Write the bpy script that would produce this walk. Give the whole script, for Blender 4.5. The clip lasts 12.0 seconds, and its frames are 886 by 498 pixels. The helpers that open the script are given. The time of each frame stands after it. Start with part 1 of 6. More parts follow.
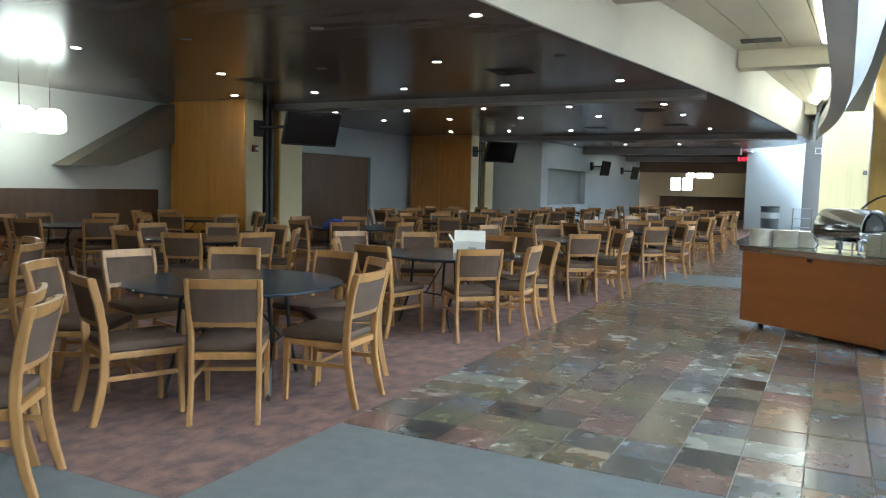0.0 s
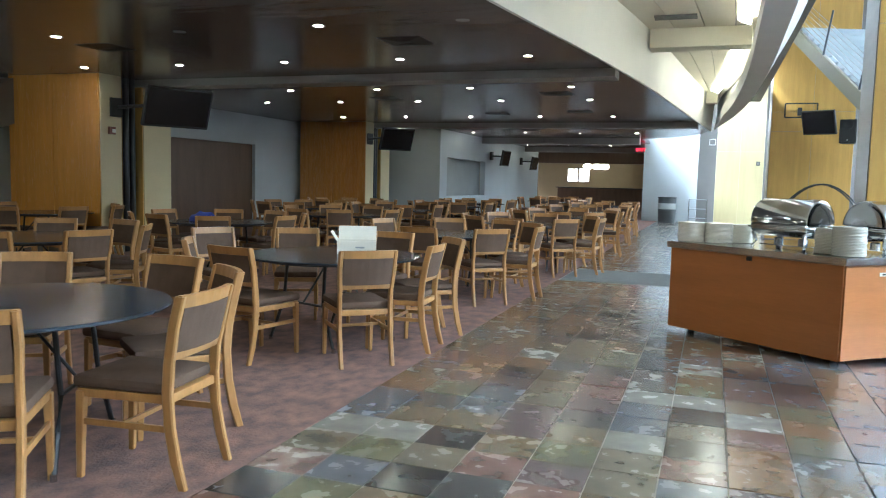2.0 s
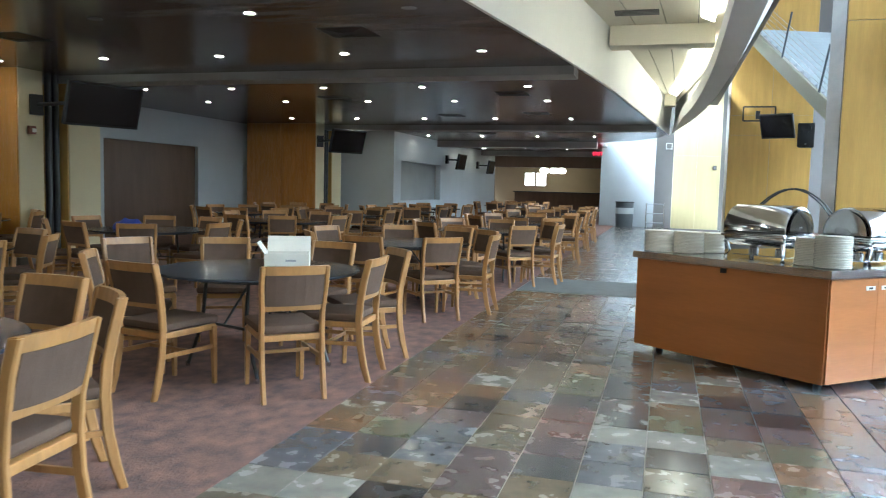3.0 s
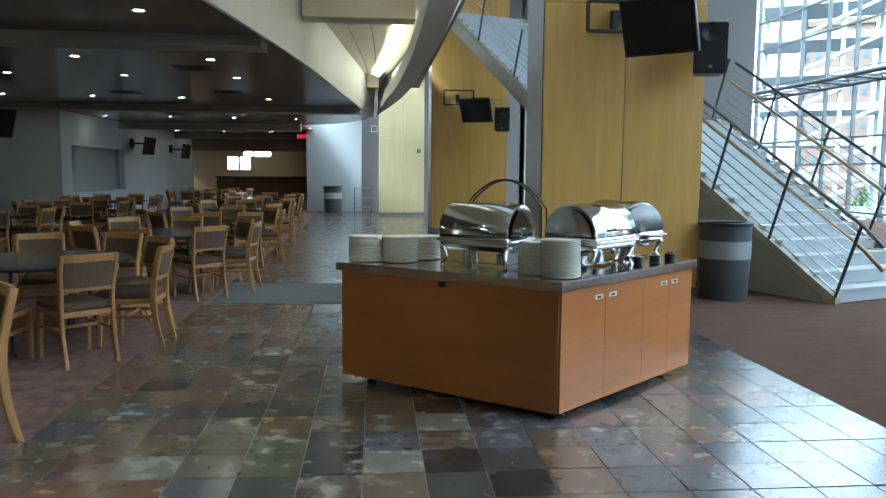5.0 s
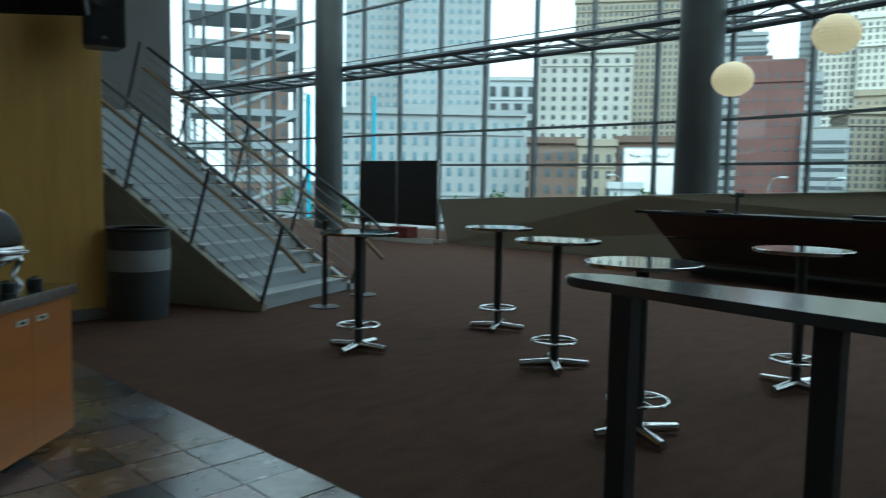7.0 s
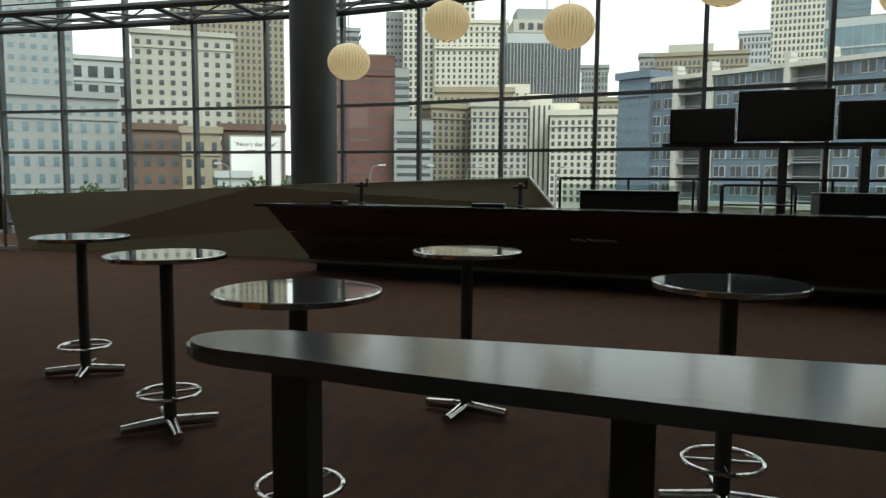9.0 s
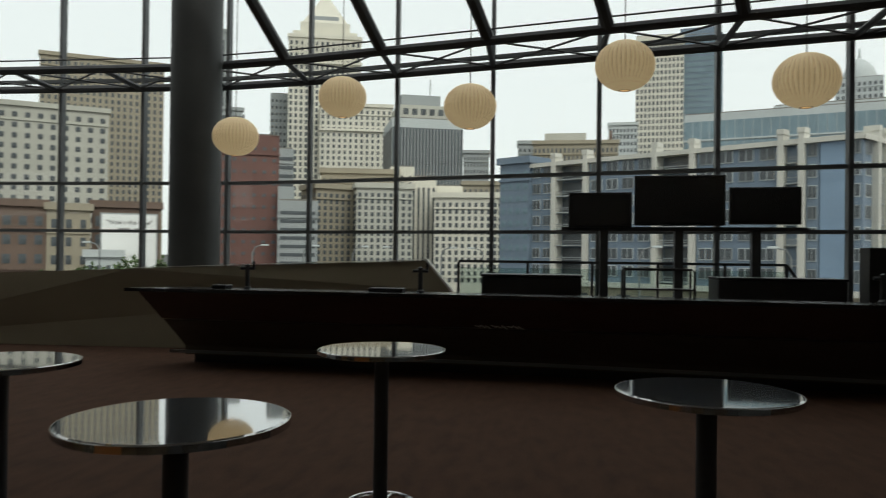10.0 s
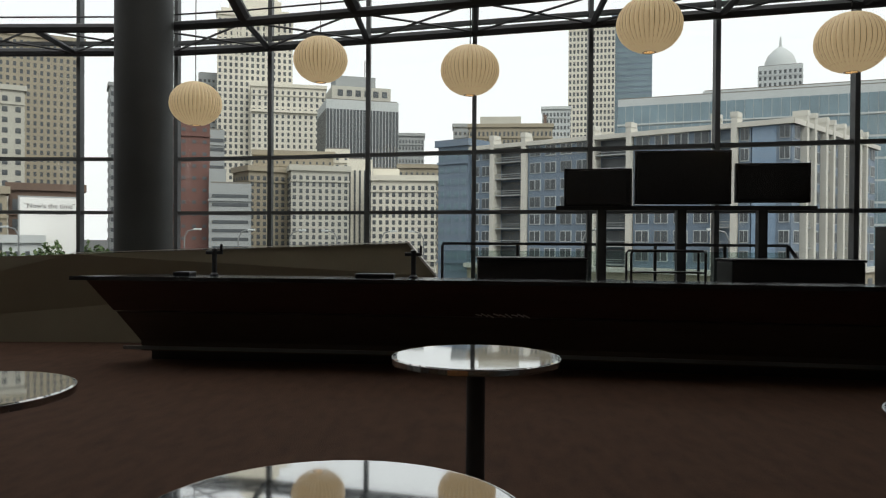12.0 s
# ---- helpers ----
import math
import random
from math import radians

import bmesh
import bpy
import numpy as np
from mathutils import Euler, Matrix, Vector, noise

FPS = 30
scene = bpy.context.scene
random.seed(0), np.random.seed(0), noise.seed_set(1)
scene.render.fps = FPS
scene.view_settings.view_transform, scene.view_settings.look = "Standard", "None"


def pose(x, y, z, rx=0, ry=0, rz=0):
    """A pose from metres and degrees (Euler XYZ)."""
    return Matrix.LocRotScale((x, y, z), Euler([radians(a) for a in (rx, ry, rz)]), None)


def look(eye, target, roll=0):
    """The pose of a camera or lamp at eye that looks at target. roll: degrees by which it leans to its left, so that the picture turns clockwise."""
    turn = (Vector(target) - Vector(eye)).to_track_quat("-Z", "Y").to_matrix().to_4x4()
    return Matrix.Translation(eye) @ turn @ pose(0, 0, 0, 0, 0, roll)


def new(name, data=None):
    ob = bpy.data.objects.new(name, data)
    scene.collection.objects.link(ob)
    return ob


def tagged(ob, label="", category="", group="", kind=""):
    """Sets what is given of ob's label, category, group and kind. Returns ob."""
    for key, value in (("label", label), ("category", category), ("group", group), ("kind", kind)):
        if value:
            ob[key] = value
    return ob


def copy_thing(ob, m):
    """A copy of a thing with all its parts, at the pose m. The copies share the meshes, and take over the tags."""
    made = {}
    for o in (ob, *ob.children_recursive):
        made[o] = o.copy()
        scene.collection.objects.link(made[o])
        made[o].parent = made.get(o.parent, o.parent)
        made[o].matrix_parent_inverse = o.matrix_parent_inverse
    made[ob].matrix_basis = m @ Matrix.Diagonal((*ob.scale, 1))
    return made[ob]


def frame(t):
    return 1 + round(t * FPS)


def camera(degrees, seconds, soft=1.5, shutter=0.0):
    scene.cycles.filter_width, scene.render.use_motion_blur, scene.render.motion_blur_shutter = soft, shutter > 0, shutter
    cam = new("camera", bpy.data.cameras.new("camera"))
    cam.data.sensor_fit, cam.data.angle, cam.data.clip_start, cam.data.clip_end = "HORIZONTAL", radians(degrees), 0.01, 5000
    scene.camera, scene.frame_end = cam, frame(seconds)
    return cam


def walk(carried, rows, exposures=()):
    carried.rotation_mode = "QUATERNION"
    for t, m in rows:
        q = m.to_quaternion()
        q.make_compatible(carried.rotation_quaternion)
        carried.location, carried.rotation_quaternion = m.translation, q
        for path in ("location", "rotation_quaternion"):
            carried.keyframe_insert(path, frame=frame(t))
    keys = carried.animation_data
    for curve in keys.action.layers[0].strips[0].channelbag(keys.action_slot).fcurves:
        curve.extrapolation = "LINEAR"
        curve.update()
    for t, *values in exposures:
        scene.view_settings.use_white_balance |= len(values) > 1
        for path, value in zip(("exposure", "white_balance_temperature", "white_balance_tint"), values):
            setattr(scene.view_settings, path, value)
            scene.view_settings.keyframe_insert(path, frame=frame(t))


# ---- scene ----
cam = camera(60.4, 12.0, soft=1.1, shutter=0.3)
PATH = [
    (0, (0.637, -0.484, 1.456), (-0.269, 1.292, 1.294), 1.3),
    (0.5, (0.512, -0.177, 1.426), (-0.343, 1.623, 1.272), 1.2),
    (1, (0.377, 0.138, 1.425), (-0.447, 1.955, 1.265), 1.3),
    (1.5, (0.185, 0.487, 1.425), (-0.479, 2.367, 1.257), 1.4),
    (2, (0.118, 0.853, 1.413), (-0.543, 2.733, 1.235), 1.4),
    (2.5, (0.044, 1.215, 1.408), (-0.618, 3.092, 1.216), 1.7),
    (2.7, (-0.000, 1.364, 1.406), (-0.617, 3.260, 1.242), 1.7),
    (4.3, (-0.044, 2.642, 1.553), (-0.258, 4.621, 1.354), 1.0),
    (4.5, (-0.052, 2.777, 1.563), (-0.078, 4.768, 1.365), 0.8),
    (5, (-0.001, 3.048, 1.543), (0.179, 5.029, 1.343), 0.5),
    (5.5, (0.122, 3.354, 1.546), (0.505, 5.307, 1.360), 0.7),
    (6, (0.306, 3.709, 1.537), (1.130, 5.523, 1.361), 0.7),
    (6.5, (0.606, 3.991, 1.506), (1.776, 5.603, 1.326), 0.3),
    (7, (0.908, 4.268, 1.499), (2.329, 5.664, 1.321), 1.0),
    (7.5, (1.197, 4.536, 1.508), (2.906, 5.565, 1.352), 0.6),
    (7.7, (1.293, 4.606, 1.501), (3.063, 5.523, 1.338), 0.6),
    (9.3, (2.280, 5.242, 1.525), (4.224, 5.694, 1.404), 0.5),
    (9.5, (2.399, 5.303, 1.528), (4.360, 5.698, 1.490), 0.3),
    (10, (2.692, 5.453, 1.549), (4.677, 5.699, 1.567), 0.7),
    (10.5, (2.957, 5.649, 1.559), (4.957, 5.630, 1.611), -0.1),
    (11, (3.196, 5.824, 1.529), (5.195, 5.815, 1.574), -0.2),
    (11.5, (3.42, 6.028, 1.520), (5.416, 6.147, 1.521), 0.5),
    (12, (3.615, 6.299, 1.516), (5.614, 6.369, 1.493), 0.4),
]
EXPOSURES = [(0.0, 3.75, 4950, 0), (2.7, 3.95, 4950, 2), (4.5, 3.4, 4950, -2), (5.0, 2.82, 5000, -2), (5.5, 2.25, 5050, -3), (6.0, 1.8, 5100, -5), (6.5, 1.05, 4900, -13), (7.7, 0.65, 5700, -6),
             (9.3, 0.28, 6500, 2), (9.6, 0.2, 6500, 3), (10.2, -0.3, 6600, 8), (10.6, -0.32, 6500, 10), (11.2, -0.12, 6500, 11), (12.0, 0.0, 6600, 11)]
walk(cam, [(t, look(eye, target, roll)) for t, eye, target, roll in PATH], EXPOSURES)

# ---- world and light ----
world = bpy.data.worlds.new("sky")
scene.world = world
world.use_nodes = True
wn, wl = world.node_tree.nodes, world.node_tree.links
wn.clear()
w_out, w_bg = wn.new("ShaderNodeOutputWorld"), wn.new("ShaderNodeBackground")
w_sky, w_mix = wn.new("ShaderNodeTexSky"), wn.new("ShaderNodeMixRGB")
w_sky.sky_type, w_sky.sun_disc = "NISHITA", False
w_sky.sun_elevation, w_sky.sun_rotation = radians(47), radians(239)
w_sky.air_density, w_sky.dust_density, w_sky.ozone_density = 1.0, 6.0, 1.0
w_mix.inputs[0].default_value = 0.85
w_mix.inputs[2].default_value = (9.3, 9.3, 9.15, 1)
wl.new(w_sky.outputs[0], w_mix.inputs[1])
wl.new(w_mix.outputs[0], w_bg.inputs[0])
w_bg.inputs[1].default_value = 0.135
wl.new(w_bg.outputs[0], w_out.inputs[0])

sun = new("sun", bpy.data.lights.new("sun", "SUN"))
sun.data.energy, sun.data.angle, sun.data.color = 1.4, radians(20), (1.0, 0.97, 0.92)
sun.matrix_world = look((-50, -30, 62), (0, 0, 0))


# ---- materials ----
def mat(name, color, rough=0.6, metal=0.0, var=0.12, scale=6.0, fine=60.0, bump=0.0, stretch=(1, 1, 1), color2=None, spec=0.5, gain=1.4, emit=None, emit_strength=0.0, coords="Object"):
    """A principled material whose colour varies at two scales between color and color2."""
    m = bpy.data.materials.new(name)
    m.use_nodes = True
    n, l = m.node_tree.nodes, m.node_tree.links
    b = n["Principled BSDF"]
    b.inputs["Roughness"].default_value = rough
    b.inputs["Metallic"].default_value = metal
    b.inputs["Specular IOR Level"].default_value = spec
    if emit:
        b.inputs["Emission Color"].default_value = (*emit, 1)
        b.inputs["Emission Strength"].default_value = emit_strength
    tc, mp = n.new("ShaderNodeTexCoord"), n.new("ShaderNodeMapping")
    mp.inputs["Scale"].default_value = stretch
    l.new(tc.outputs[coords], mp.inputs[0])
    big, small, mixn, ramp = n.new("ShaderNodeTexNoise"), n.new("ShaderNodeTexNoise"), n.new("ShaderNodeMath"), n.new("ShaderNodeMixRGB")
    big.inputs["Scale"].default_value, small.inputs["Scale"].default_value = scale, fine
    big.inputs["Detail"].default_value, small.inputs["Detail"].default_value = 4, 3
    l.new(mp.outputs[0], big.inputs["Vector"])
    l.new(mp.outputs[0], small.inputs["Vector"])
    mixn.operation = "MULTIPLY_ADD"
    l.new(small.outputs[0], mixn.inputs[0])
    mixn.inputs[1].default_value = 0.6
    add = n.new("ShaderNodeMath")
    add.operation = "MULTIPLY_ADD"
    l.new(big.outputs[0], add.inputs[0])
    add.inputs[1].default_value, add.inputs[2].default_value = gain, 0.2 - gain / 2
    l.new(add.outputs[0], mixn.inputs[2])
    c2 = color2 or tuple(max(0.0, c * (1 - 2 * var)) for c in color)
    c1 = tuple(min(1.0, c * (1 + var)) for c in color) if not color2 else color
    ramp.inputs[1].default_value, ramp.inputs[2].default_value = (*c1, 1), (*c2, 1)
    ramp.use_clamp = True
    l.new(mixn.outputs[0], ramp.inputs[0])
    l.new(ramp.outputs[0], b.inputs["Base Color"])
    rr = n.new("ShaderNodeMath")
    rr.operation, rr.use_clamp = "MULTIPLY_ADD", True
    l.new(small.outputs[0], rr.inputs[0])
    rr.inputs[1].default_value, rr.inputs[2].default_value = 0.12, max(0.0, rough - 0.06)
    l.new(rr.outputs[0], b.inputs["Roughness"])
    if bump:
        bp = n.new("ShaderNodeBump")
        bp.inputs["Strength"].default_value, bp.inputs["Distance"].default_value = bump, 0.01
        l.new(small.outputs[0], bp.inputs["Height"])
        l.new(bp.outputs[0], b.inputs["Normal"])
    return m


def glass_mat(name, tint=(1, 1, 1), gloss=0.06):
    m = bpy.data.materials.new(name)
    m.use_nodes = True
    n, l = m.node_tree.nodes, m.node_tree.links
    n.clear()
    out, tr, gl, mx, lw = (n.new("ShaderNode" + k) for k in ("OutputMaterial", "BsdfTransparent", "BsdfGlossy", "MixShader", "LayerWeight"))
    tr.inputs[0].default_value = (*tint, 1)
    gl.inputs["Roughness"].default_value = 0.02
    pw, sc = n.new("ShaderNodeMath"), n.new("ShaderNodeMath")
    pw.operation, sc.operation = "POWER", "MULTIPLY_ADD"
    pw.inputs[1].default_value = 5.0
    lw.inputs[0].default_value = 0.5
    sc.inputs[1].default_value, sc.inputs[2].default_value = 0.4, gloss / 2
    l.new(lw.outputs["Facing"], pw.inputs[0])
    l.new(pw.outputs[0], sc.inputs[0])
    l.new(sc.outputs[0], mx.inputs[0])
    l.new(tr.outputs[0], mx.inputs[1])
    l.new(gl.outputs[0], mx.inputs[2])
    l.new(mx.outputs[0], out.inputs[0])
    return m


def slate_mat(name, island):
    """Slate with a colour of its own for each tile, cloudy veins and riven relief."""
    m = bpy.data.materials.new(name)
    m.use_nodes = True
    n, l = m.node_tree.nodes, m.node_tree.links
    b = n["Principled BSDF"]
    if island:
        src = n.new("ShaderNodeNewGeometry").outputs["Random Per Island"]
    else:
        src = n.new("ShaderNodeObjectInfo").outputs["Random"]
    ramp = n.new("ShaderNodeValToRGB")
    ramp.color_ramp.interpolation = "CONSTANT"
    tones = [(0.0, (0.175, 0.135, 0.09)), (0.12, (0.08, 0.08, 0.08)), (0.23, (0.23, 0.135, 0.075)), (0.34, (0.15, 0.145, 0.09)), (0.46, (0.14, 0.145, 0.165)),
             (0.57, (0.19, 0.115, 0.10)), (0.68, (0.29, 0.28, 0.25)), (0.75, (0.032, 0.032, 0.036)), (0.83, (0.18, 0.155, 0.115)), (0.93, (0.13, 0.095, 0.095))]
    el = ramp.color_ramp.elements
    while len(el) < len(tones):
        el.new(0.5)
    for e, (p, c) in zip(el, tones):
        e.position, e.color = p, (*(0.82 * k + 0.03 * g for k, g in zip(c, (0.15, 0.14, 0.12))), 1)
    l.new(src, ramp.inputs[0])
    geo = n.new("ShaderNodeNewGeometry")
    off, vec = n.new("ShaderNodeMath"), n.new("ShaderNodeVectorMath")
    off.operation = "MULTIPLY"
    off.inputs[1].default_value = 60.0
    l.new(src, off.inputs[0])
    vec.operation = "ADD"
    l.new(geo.outputs["Position"], vec.inputs[0])
    l.new(off.outputs[0], vec.inputs[1])
    big, small = n.new("ShaderNodeTexNoise"), n.new("ShaderNodeTexNoise")
    big.inputs["Scale"].default_value, big.inputs["Detail"].default_value, big.inputs["Distortion"].default_value = 6.5, 6.0, 0.0
    small.inputs["Scale"].default_value, small.inputs["Detail"].default_value = 38.0, 4.0
    l.new(vec.outputs[0], big.inputs["Vector"])
    l.new(vec.outputs[0], small.inputs["Vector"])
    r2 = n.new("ShaderNodeValToRGB")
    for e, (p, c) in zip(r2.color_ramp.elements, ((0.3, 0.7), (0.72, 1.3))):
        e.position, e.color = p, (c, c, c * 0.97, 1)
    l.new(big.outputs[0], r2.inputs[0])
    # a few tiles carry pale mineral blooms
    hm, hf, hg, vein, vm, bloom = (n.new("ShaderNode" + k) for k in ("Math", "Math", "Math", "ValToRGB", "Math", "MixRGB"))
    hm.operation, hf.operation, hg.operation, vm.operation = "MULTIPLY", "FRACT", "GREATER_THAN", "MULTIPLY"
    hm.inputs[1].default_value, hg.inputs[1].default_value = 37.31, 0.9
    l.new(src, hm.inputs[0])
    l.new(hm.outputs[0], hf.inputs[0])
    l.new(hf.outputs[0], hg.inputs[0])
    for e, (p, c) in zip(vein.color_ramp.elements, ((0.48, 0.0), (0.7, 0.6))):
        e.position, e.color = p, (c, c, c, 1)
    l.new(big.outputs[0], vein.inputs[0])
    l.new(hg.outputs[0], vm.inputs[0])
    l.new(vein.outputs[0], vm.inputs[1])
    l.new(vm.outputs[0], bloom.inputs[0])
    l.new(ramp.outputs[0], bloom.inputs[1])
    bloom.inputs[2].default_value = (0.36, 0.34, 0.29, 1)
    mul = n.new("ShaderNodeMixRGB")
    mul.blend_type = "MULTIPLY"
    mul.inputs[0].default_value = 1.0
    l.new(bloom.outputs[0], mul.inputs[1])
    l.new(r2.outputs[0], mul.inputs[2])
    l.new(mul.outputs[0], b.inputs["Base Color"])
    rr = n.new("ShaderNodeMath")
    rr.operation = "MULTIPLY_ADD"
    rr.inputs[1].default_value, rr.inputs[2].default_value = 0.14, 0.19
    l.new(big.outputs[0], rr.inputs[0])
    l.new(rr.outputs[0], b.inputs["Roughness"])
    b.inputs["Coat Weight"].default_value, b.inputs["Coat Roughness"].default_value = 0.55, 0.17
    bp, sm = n.new("ShaderNodeBump"), n.new("ShaderNodeMath")
    sm.operation = "MULTIPLY_ADD"
    sm.inputs[1].default_value = 1.0
    l.new(small.outputs[0], sm.inputs[0])
    sm.inputs[2].default_value = 0.0
    bp.inputs["Strength"].default_value, bp.inputs["Distance"].default_value = 0.05, 0.004
    l.new(sm.outputs[0], bp.inputs["Height"])
    l.new(bp.outputs[0], b.inputs["Normal"])
    return m


OAK = mat("oak", (0.39, 0.203, 0.064), 0.38, var=0.16, scale=3, fine=22, stretch=(6, 6, 1), bump=0.05)
FABRIC = mat("taupe_fabric", (0.115, 0.075, 0.052), 0.85, var=0.15, scale=8, fine=220, bump=0.4, spec=0.2)
TABLETOP = mat("dark_laminate", (0.04, 0.045, 0.058), 0.2, var=0.06, scale=5, fine=40)
BLACK = mat("black_metal", (0.02, 0.02, 0.022), 0.4, var=0.2, scale=5, fine=60)
BLACKPLASTIC = mat("black_plastic", (0.016, 0.016, 0.018), 0.45, var=0.2, scale=8, fine=90, bump=0.1)
SCREEN = mat("dark_screen", (0.012, 0.012, 0.014), 0.22, var=0.1, scale=2, fine=30)
CHROME = mat("chrome", (0.62, 0.62, 0.62), 0.13, 1.0, var=0.05, scale=4, fine=80)
STEEL = mat("brushed_steel", (0.55, 0.55, 0.55), 0.2, 1.0, var=0.08, scale=3, fine=60, stretch=(1, 12, 1))
GREYSTEEL = mat("grey_painted_steel", (0.20, 0.21, 0.21), 0.5, var=0.1, scale=2, fine=40)
COLUMNSTEEL = mat("dark_grey_column_paint", (0.055, 0.06, 0.06), 0.5, var=0.1, scale=2, fine=40)
WORKTOP = mat("satin_steel_worktop", (0.58, 0.59, 0.60), 0.15, 1.0, var=0.06, scale=3, fine=60, stretch=(1, 12, 1))
NICKEL = mat("satin_nickel", (0.72, 0.72, 0.70), 0.4, 0.35, var=0.05)
RIB = mat("lantern_rib", (0.62, 0.48, 0.28), 0.7, var=0.08)
DARKSTEEL = mat("dark_painted_steel", (0.05, 0.055, 0.06), 0.5, var=0.12, scale=2, fine=40)
MULLION = mat("mullion_aluminium", (0.10, 0.11, 0.115), 0.45, var=0.1, scale=2, fine=40)
PORCELAIN = mat("ivory_porcelain", (0.78, 0.74, 0.64), 0.2, var=0.04, scale=6, fine=60)
VENEER = mat("honey_maple_veneer", (0.56, 0.345, 0.085), 0.34, var=0.1, scale=1.6, fine=12, stretch=(6, 6, 0.5), bump=0.03)
GOLDEN = mat("golden_wood_veneer", (0.58, 0.275, 0.05), 0.26, var=0.1, scale=1.6, fine=12, stretch=(6, 6, 0.5), bump=0.02)
AMBER = mat("amber_wood_veneer", (0.52, 0.235, 0.055), 0.27, var=0.12, scale=1.6, fine=12, stretch=(6, 6, 0.5), bump=0.03)
PALEMAPLE = mat("pale_maple_veneer", (0.50, 0.42, 0.22), 0.45, var=0.06, scale=1.6, fine=12, stretch=(6, 6, 0.5))
CHERRY = mat("cherry_veneer", (0.44, 0.165, 0.042), 0.36, var=0.1, scale=1.6, fine=14, stretch=(0.6, 0.6, 5), bump=0.03)
CREAM = mat("cream_paint", (0.66, 0.58, 0.36), 0.6, var=0.05, scale=1.2, fine=50, bump=0.05)
WHITE = mat("white_paint", (0.76, 0.75, 0.71), 0.65, var=0.04, scale=1.0, fine=50, bump=0.04)
WARMWHITE = mat("warm_white_plaster", (0.74, 0.69, 0.56), 0.65, var=0.05, scale=0.8, fine=45, bump=0.05)
BLUEGREY = mat("blue_grey_paint", (0.50, 0.53, 0.55), 0.6, var=0.05, scale=1.0, fine=50, bump=0.04)
BEIGE = mat("beige_drywall", (0.33, 0.30, 0.215), 0.65, var=0.06, scale=1.2, fine=50, bump=0.05)
GREYWALL = mat("grey_concrete", (0.36, 0.37, 0.36), 0.7, var=0.1, scale=1.0, fine=30, bump=0.1)
BROWN = mat("dark_brown_panel", (0.13, 0.075, 0.045), 0.4, var=0.15, scale=1.5, fine=14, stretch=(4, 4, 0.6), bump=0.03)
DARKCEIL = mat("dark_metal_ceiling_panel", (0.165, 0.145, 0.13), 0.2, 0.0, spec=0.4, var=0.14, scale=0.7, fine=12, stretch=(1, 6, 1), bump=0.02)
PALEBEAM = mat("pale_grey_beam_paint", (0.34, 0.325, 0.30), 0.5, var=0.06, scale=1.0, fine=30)
COLUMNEDGE = mat("brown_grey_edge_steel", (0.30, 0.265, 0.235), 0.32, 0.7, var=0.12, scale=1.2, fine=30, stretch=(1, 1, 6))
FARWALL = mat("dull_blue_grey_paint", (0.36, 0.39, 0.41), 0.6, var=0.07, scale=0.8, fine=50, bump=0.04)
BEAM = mat("grey_beam", (0.16, 0.15, 0.14), 0.5, var=0.08, scale=1.0, fine=30)
CARPET = mat("rose_brown_carpet", (0.255, 0.15, 0.12), 0.95, scale=9.0, fine=70, bump=0.6, gain=2.9, color2=(0.13, 0.094, 0.086), spec=0.1, stretch=(1, 0.7, 1))
GREYCARPET = mat("grey_carpet", (0.18, 0.185, 0.18), 0.95, var=0.08, scale=8, fine=160, bump=0.6, spec=0.1)
BROWNCARPET = mat("red_brown_carpet", (0.125, 0.07, 0.047), 0.95, scale=2.6, fine=30, bump=0.6, color2=(0.075, 0.046, 0.034), spec=0.1, stretch=(1.2, 3, 1), gain=1.6)
GROUT = mat("grout", (0.27, 0.24, 0.195), 0.5, var=0.15, scale=6, fine=80, bump=0.2)
SLATE, SLATE_FAR = slate_mat("slate_tile", False), slate_mat("slate_field", True)
REDWOOD = mat("dark_red_case", (0.16, 0.05, 0.03), 0.5, var=0.1)
BINGREY = mat("grey_bin_plastic", (0.06, 0.068, 0.075), 0.45, var=0.1, scale=4, fine=60)
BINBAND = mat("pale_bin_band", (0.32, 0.34, 0.35), 0.4, var=0.08, scale=4, fine=60)
GLASS = glass_mat("window_glass", (0.95, 0.98, 0.98), 0.04)
RAILGLASS = glass_mat("guard_glass", (0.80, 0.86, 0.84), 0.06)
LAMPON = mat("lit_lens", (1, 0.95, 0.85), 0.5, emit=(1.0, 0.80, 0.52), emit_strength=16.0)
COVEGLOW = mat("glowing_cove_edge", (1, 0.9, 0.7), 0.5, emit=(1.0, 0.86, 0.62), emit_strength=1.0)
PENDANT = mat("lit_pendant_shade", (0.9, 0.85, 0.7), 0.5, emit=(1.0, 0.9, 0.66), emit_strength=0.8)
BALL = mat("ribbed_lantern_skin", (0.74, 0.62, 0.42), 0.6, var=0.06, scale=5, fine=60, emit=(1.0, 0.76, 0.42), emit_strength=0.30)
EXITRED = mat("exit_sign_red", (0.6, 0.02, 0.03), 0.5, emit=(1.0, 0.02, 0.05), emit_strength=0.3)
BARWOOD = mat("dark_red_bar_panel", (0.085, 0.065, 0.05), 0.4, var=0.18, scale=1.5, fine=14, stretch=(3, 0.5, 3), bump=0.03)
REDBAR = mat("red_brown_bar_panel", (0.078, 0.043, 0.033), 0.42, var=0.16, scale=1.5, fine=14, stretch=(3, 0.5, 3), bump=0.03)
BARTOP = mat("dark_bar_stone", (0.03, 0.03, 0.032), 0.2, var=0.2, scale=6, fine=80)
GLOSSTOP = mat("glossy_table_laminate", (0.05, 0.06, 0.075), 0.06, var=0.1, scale=6, fine=70, spec=1.0)
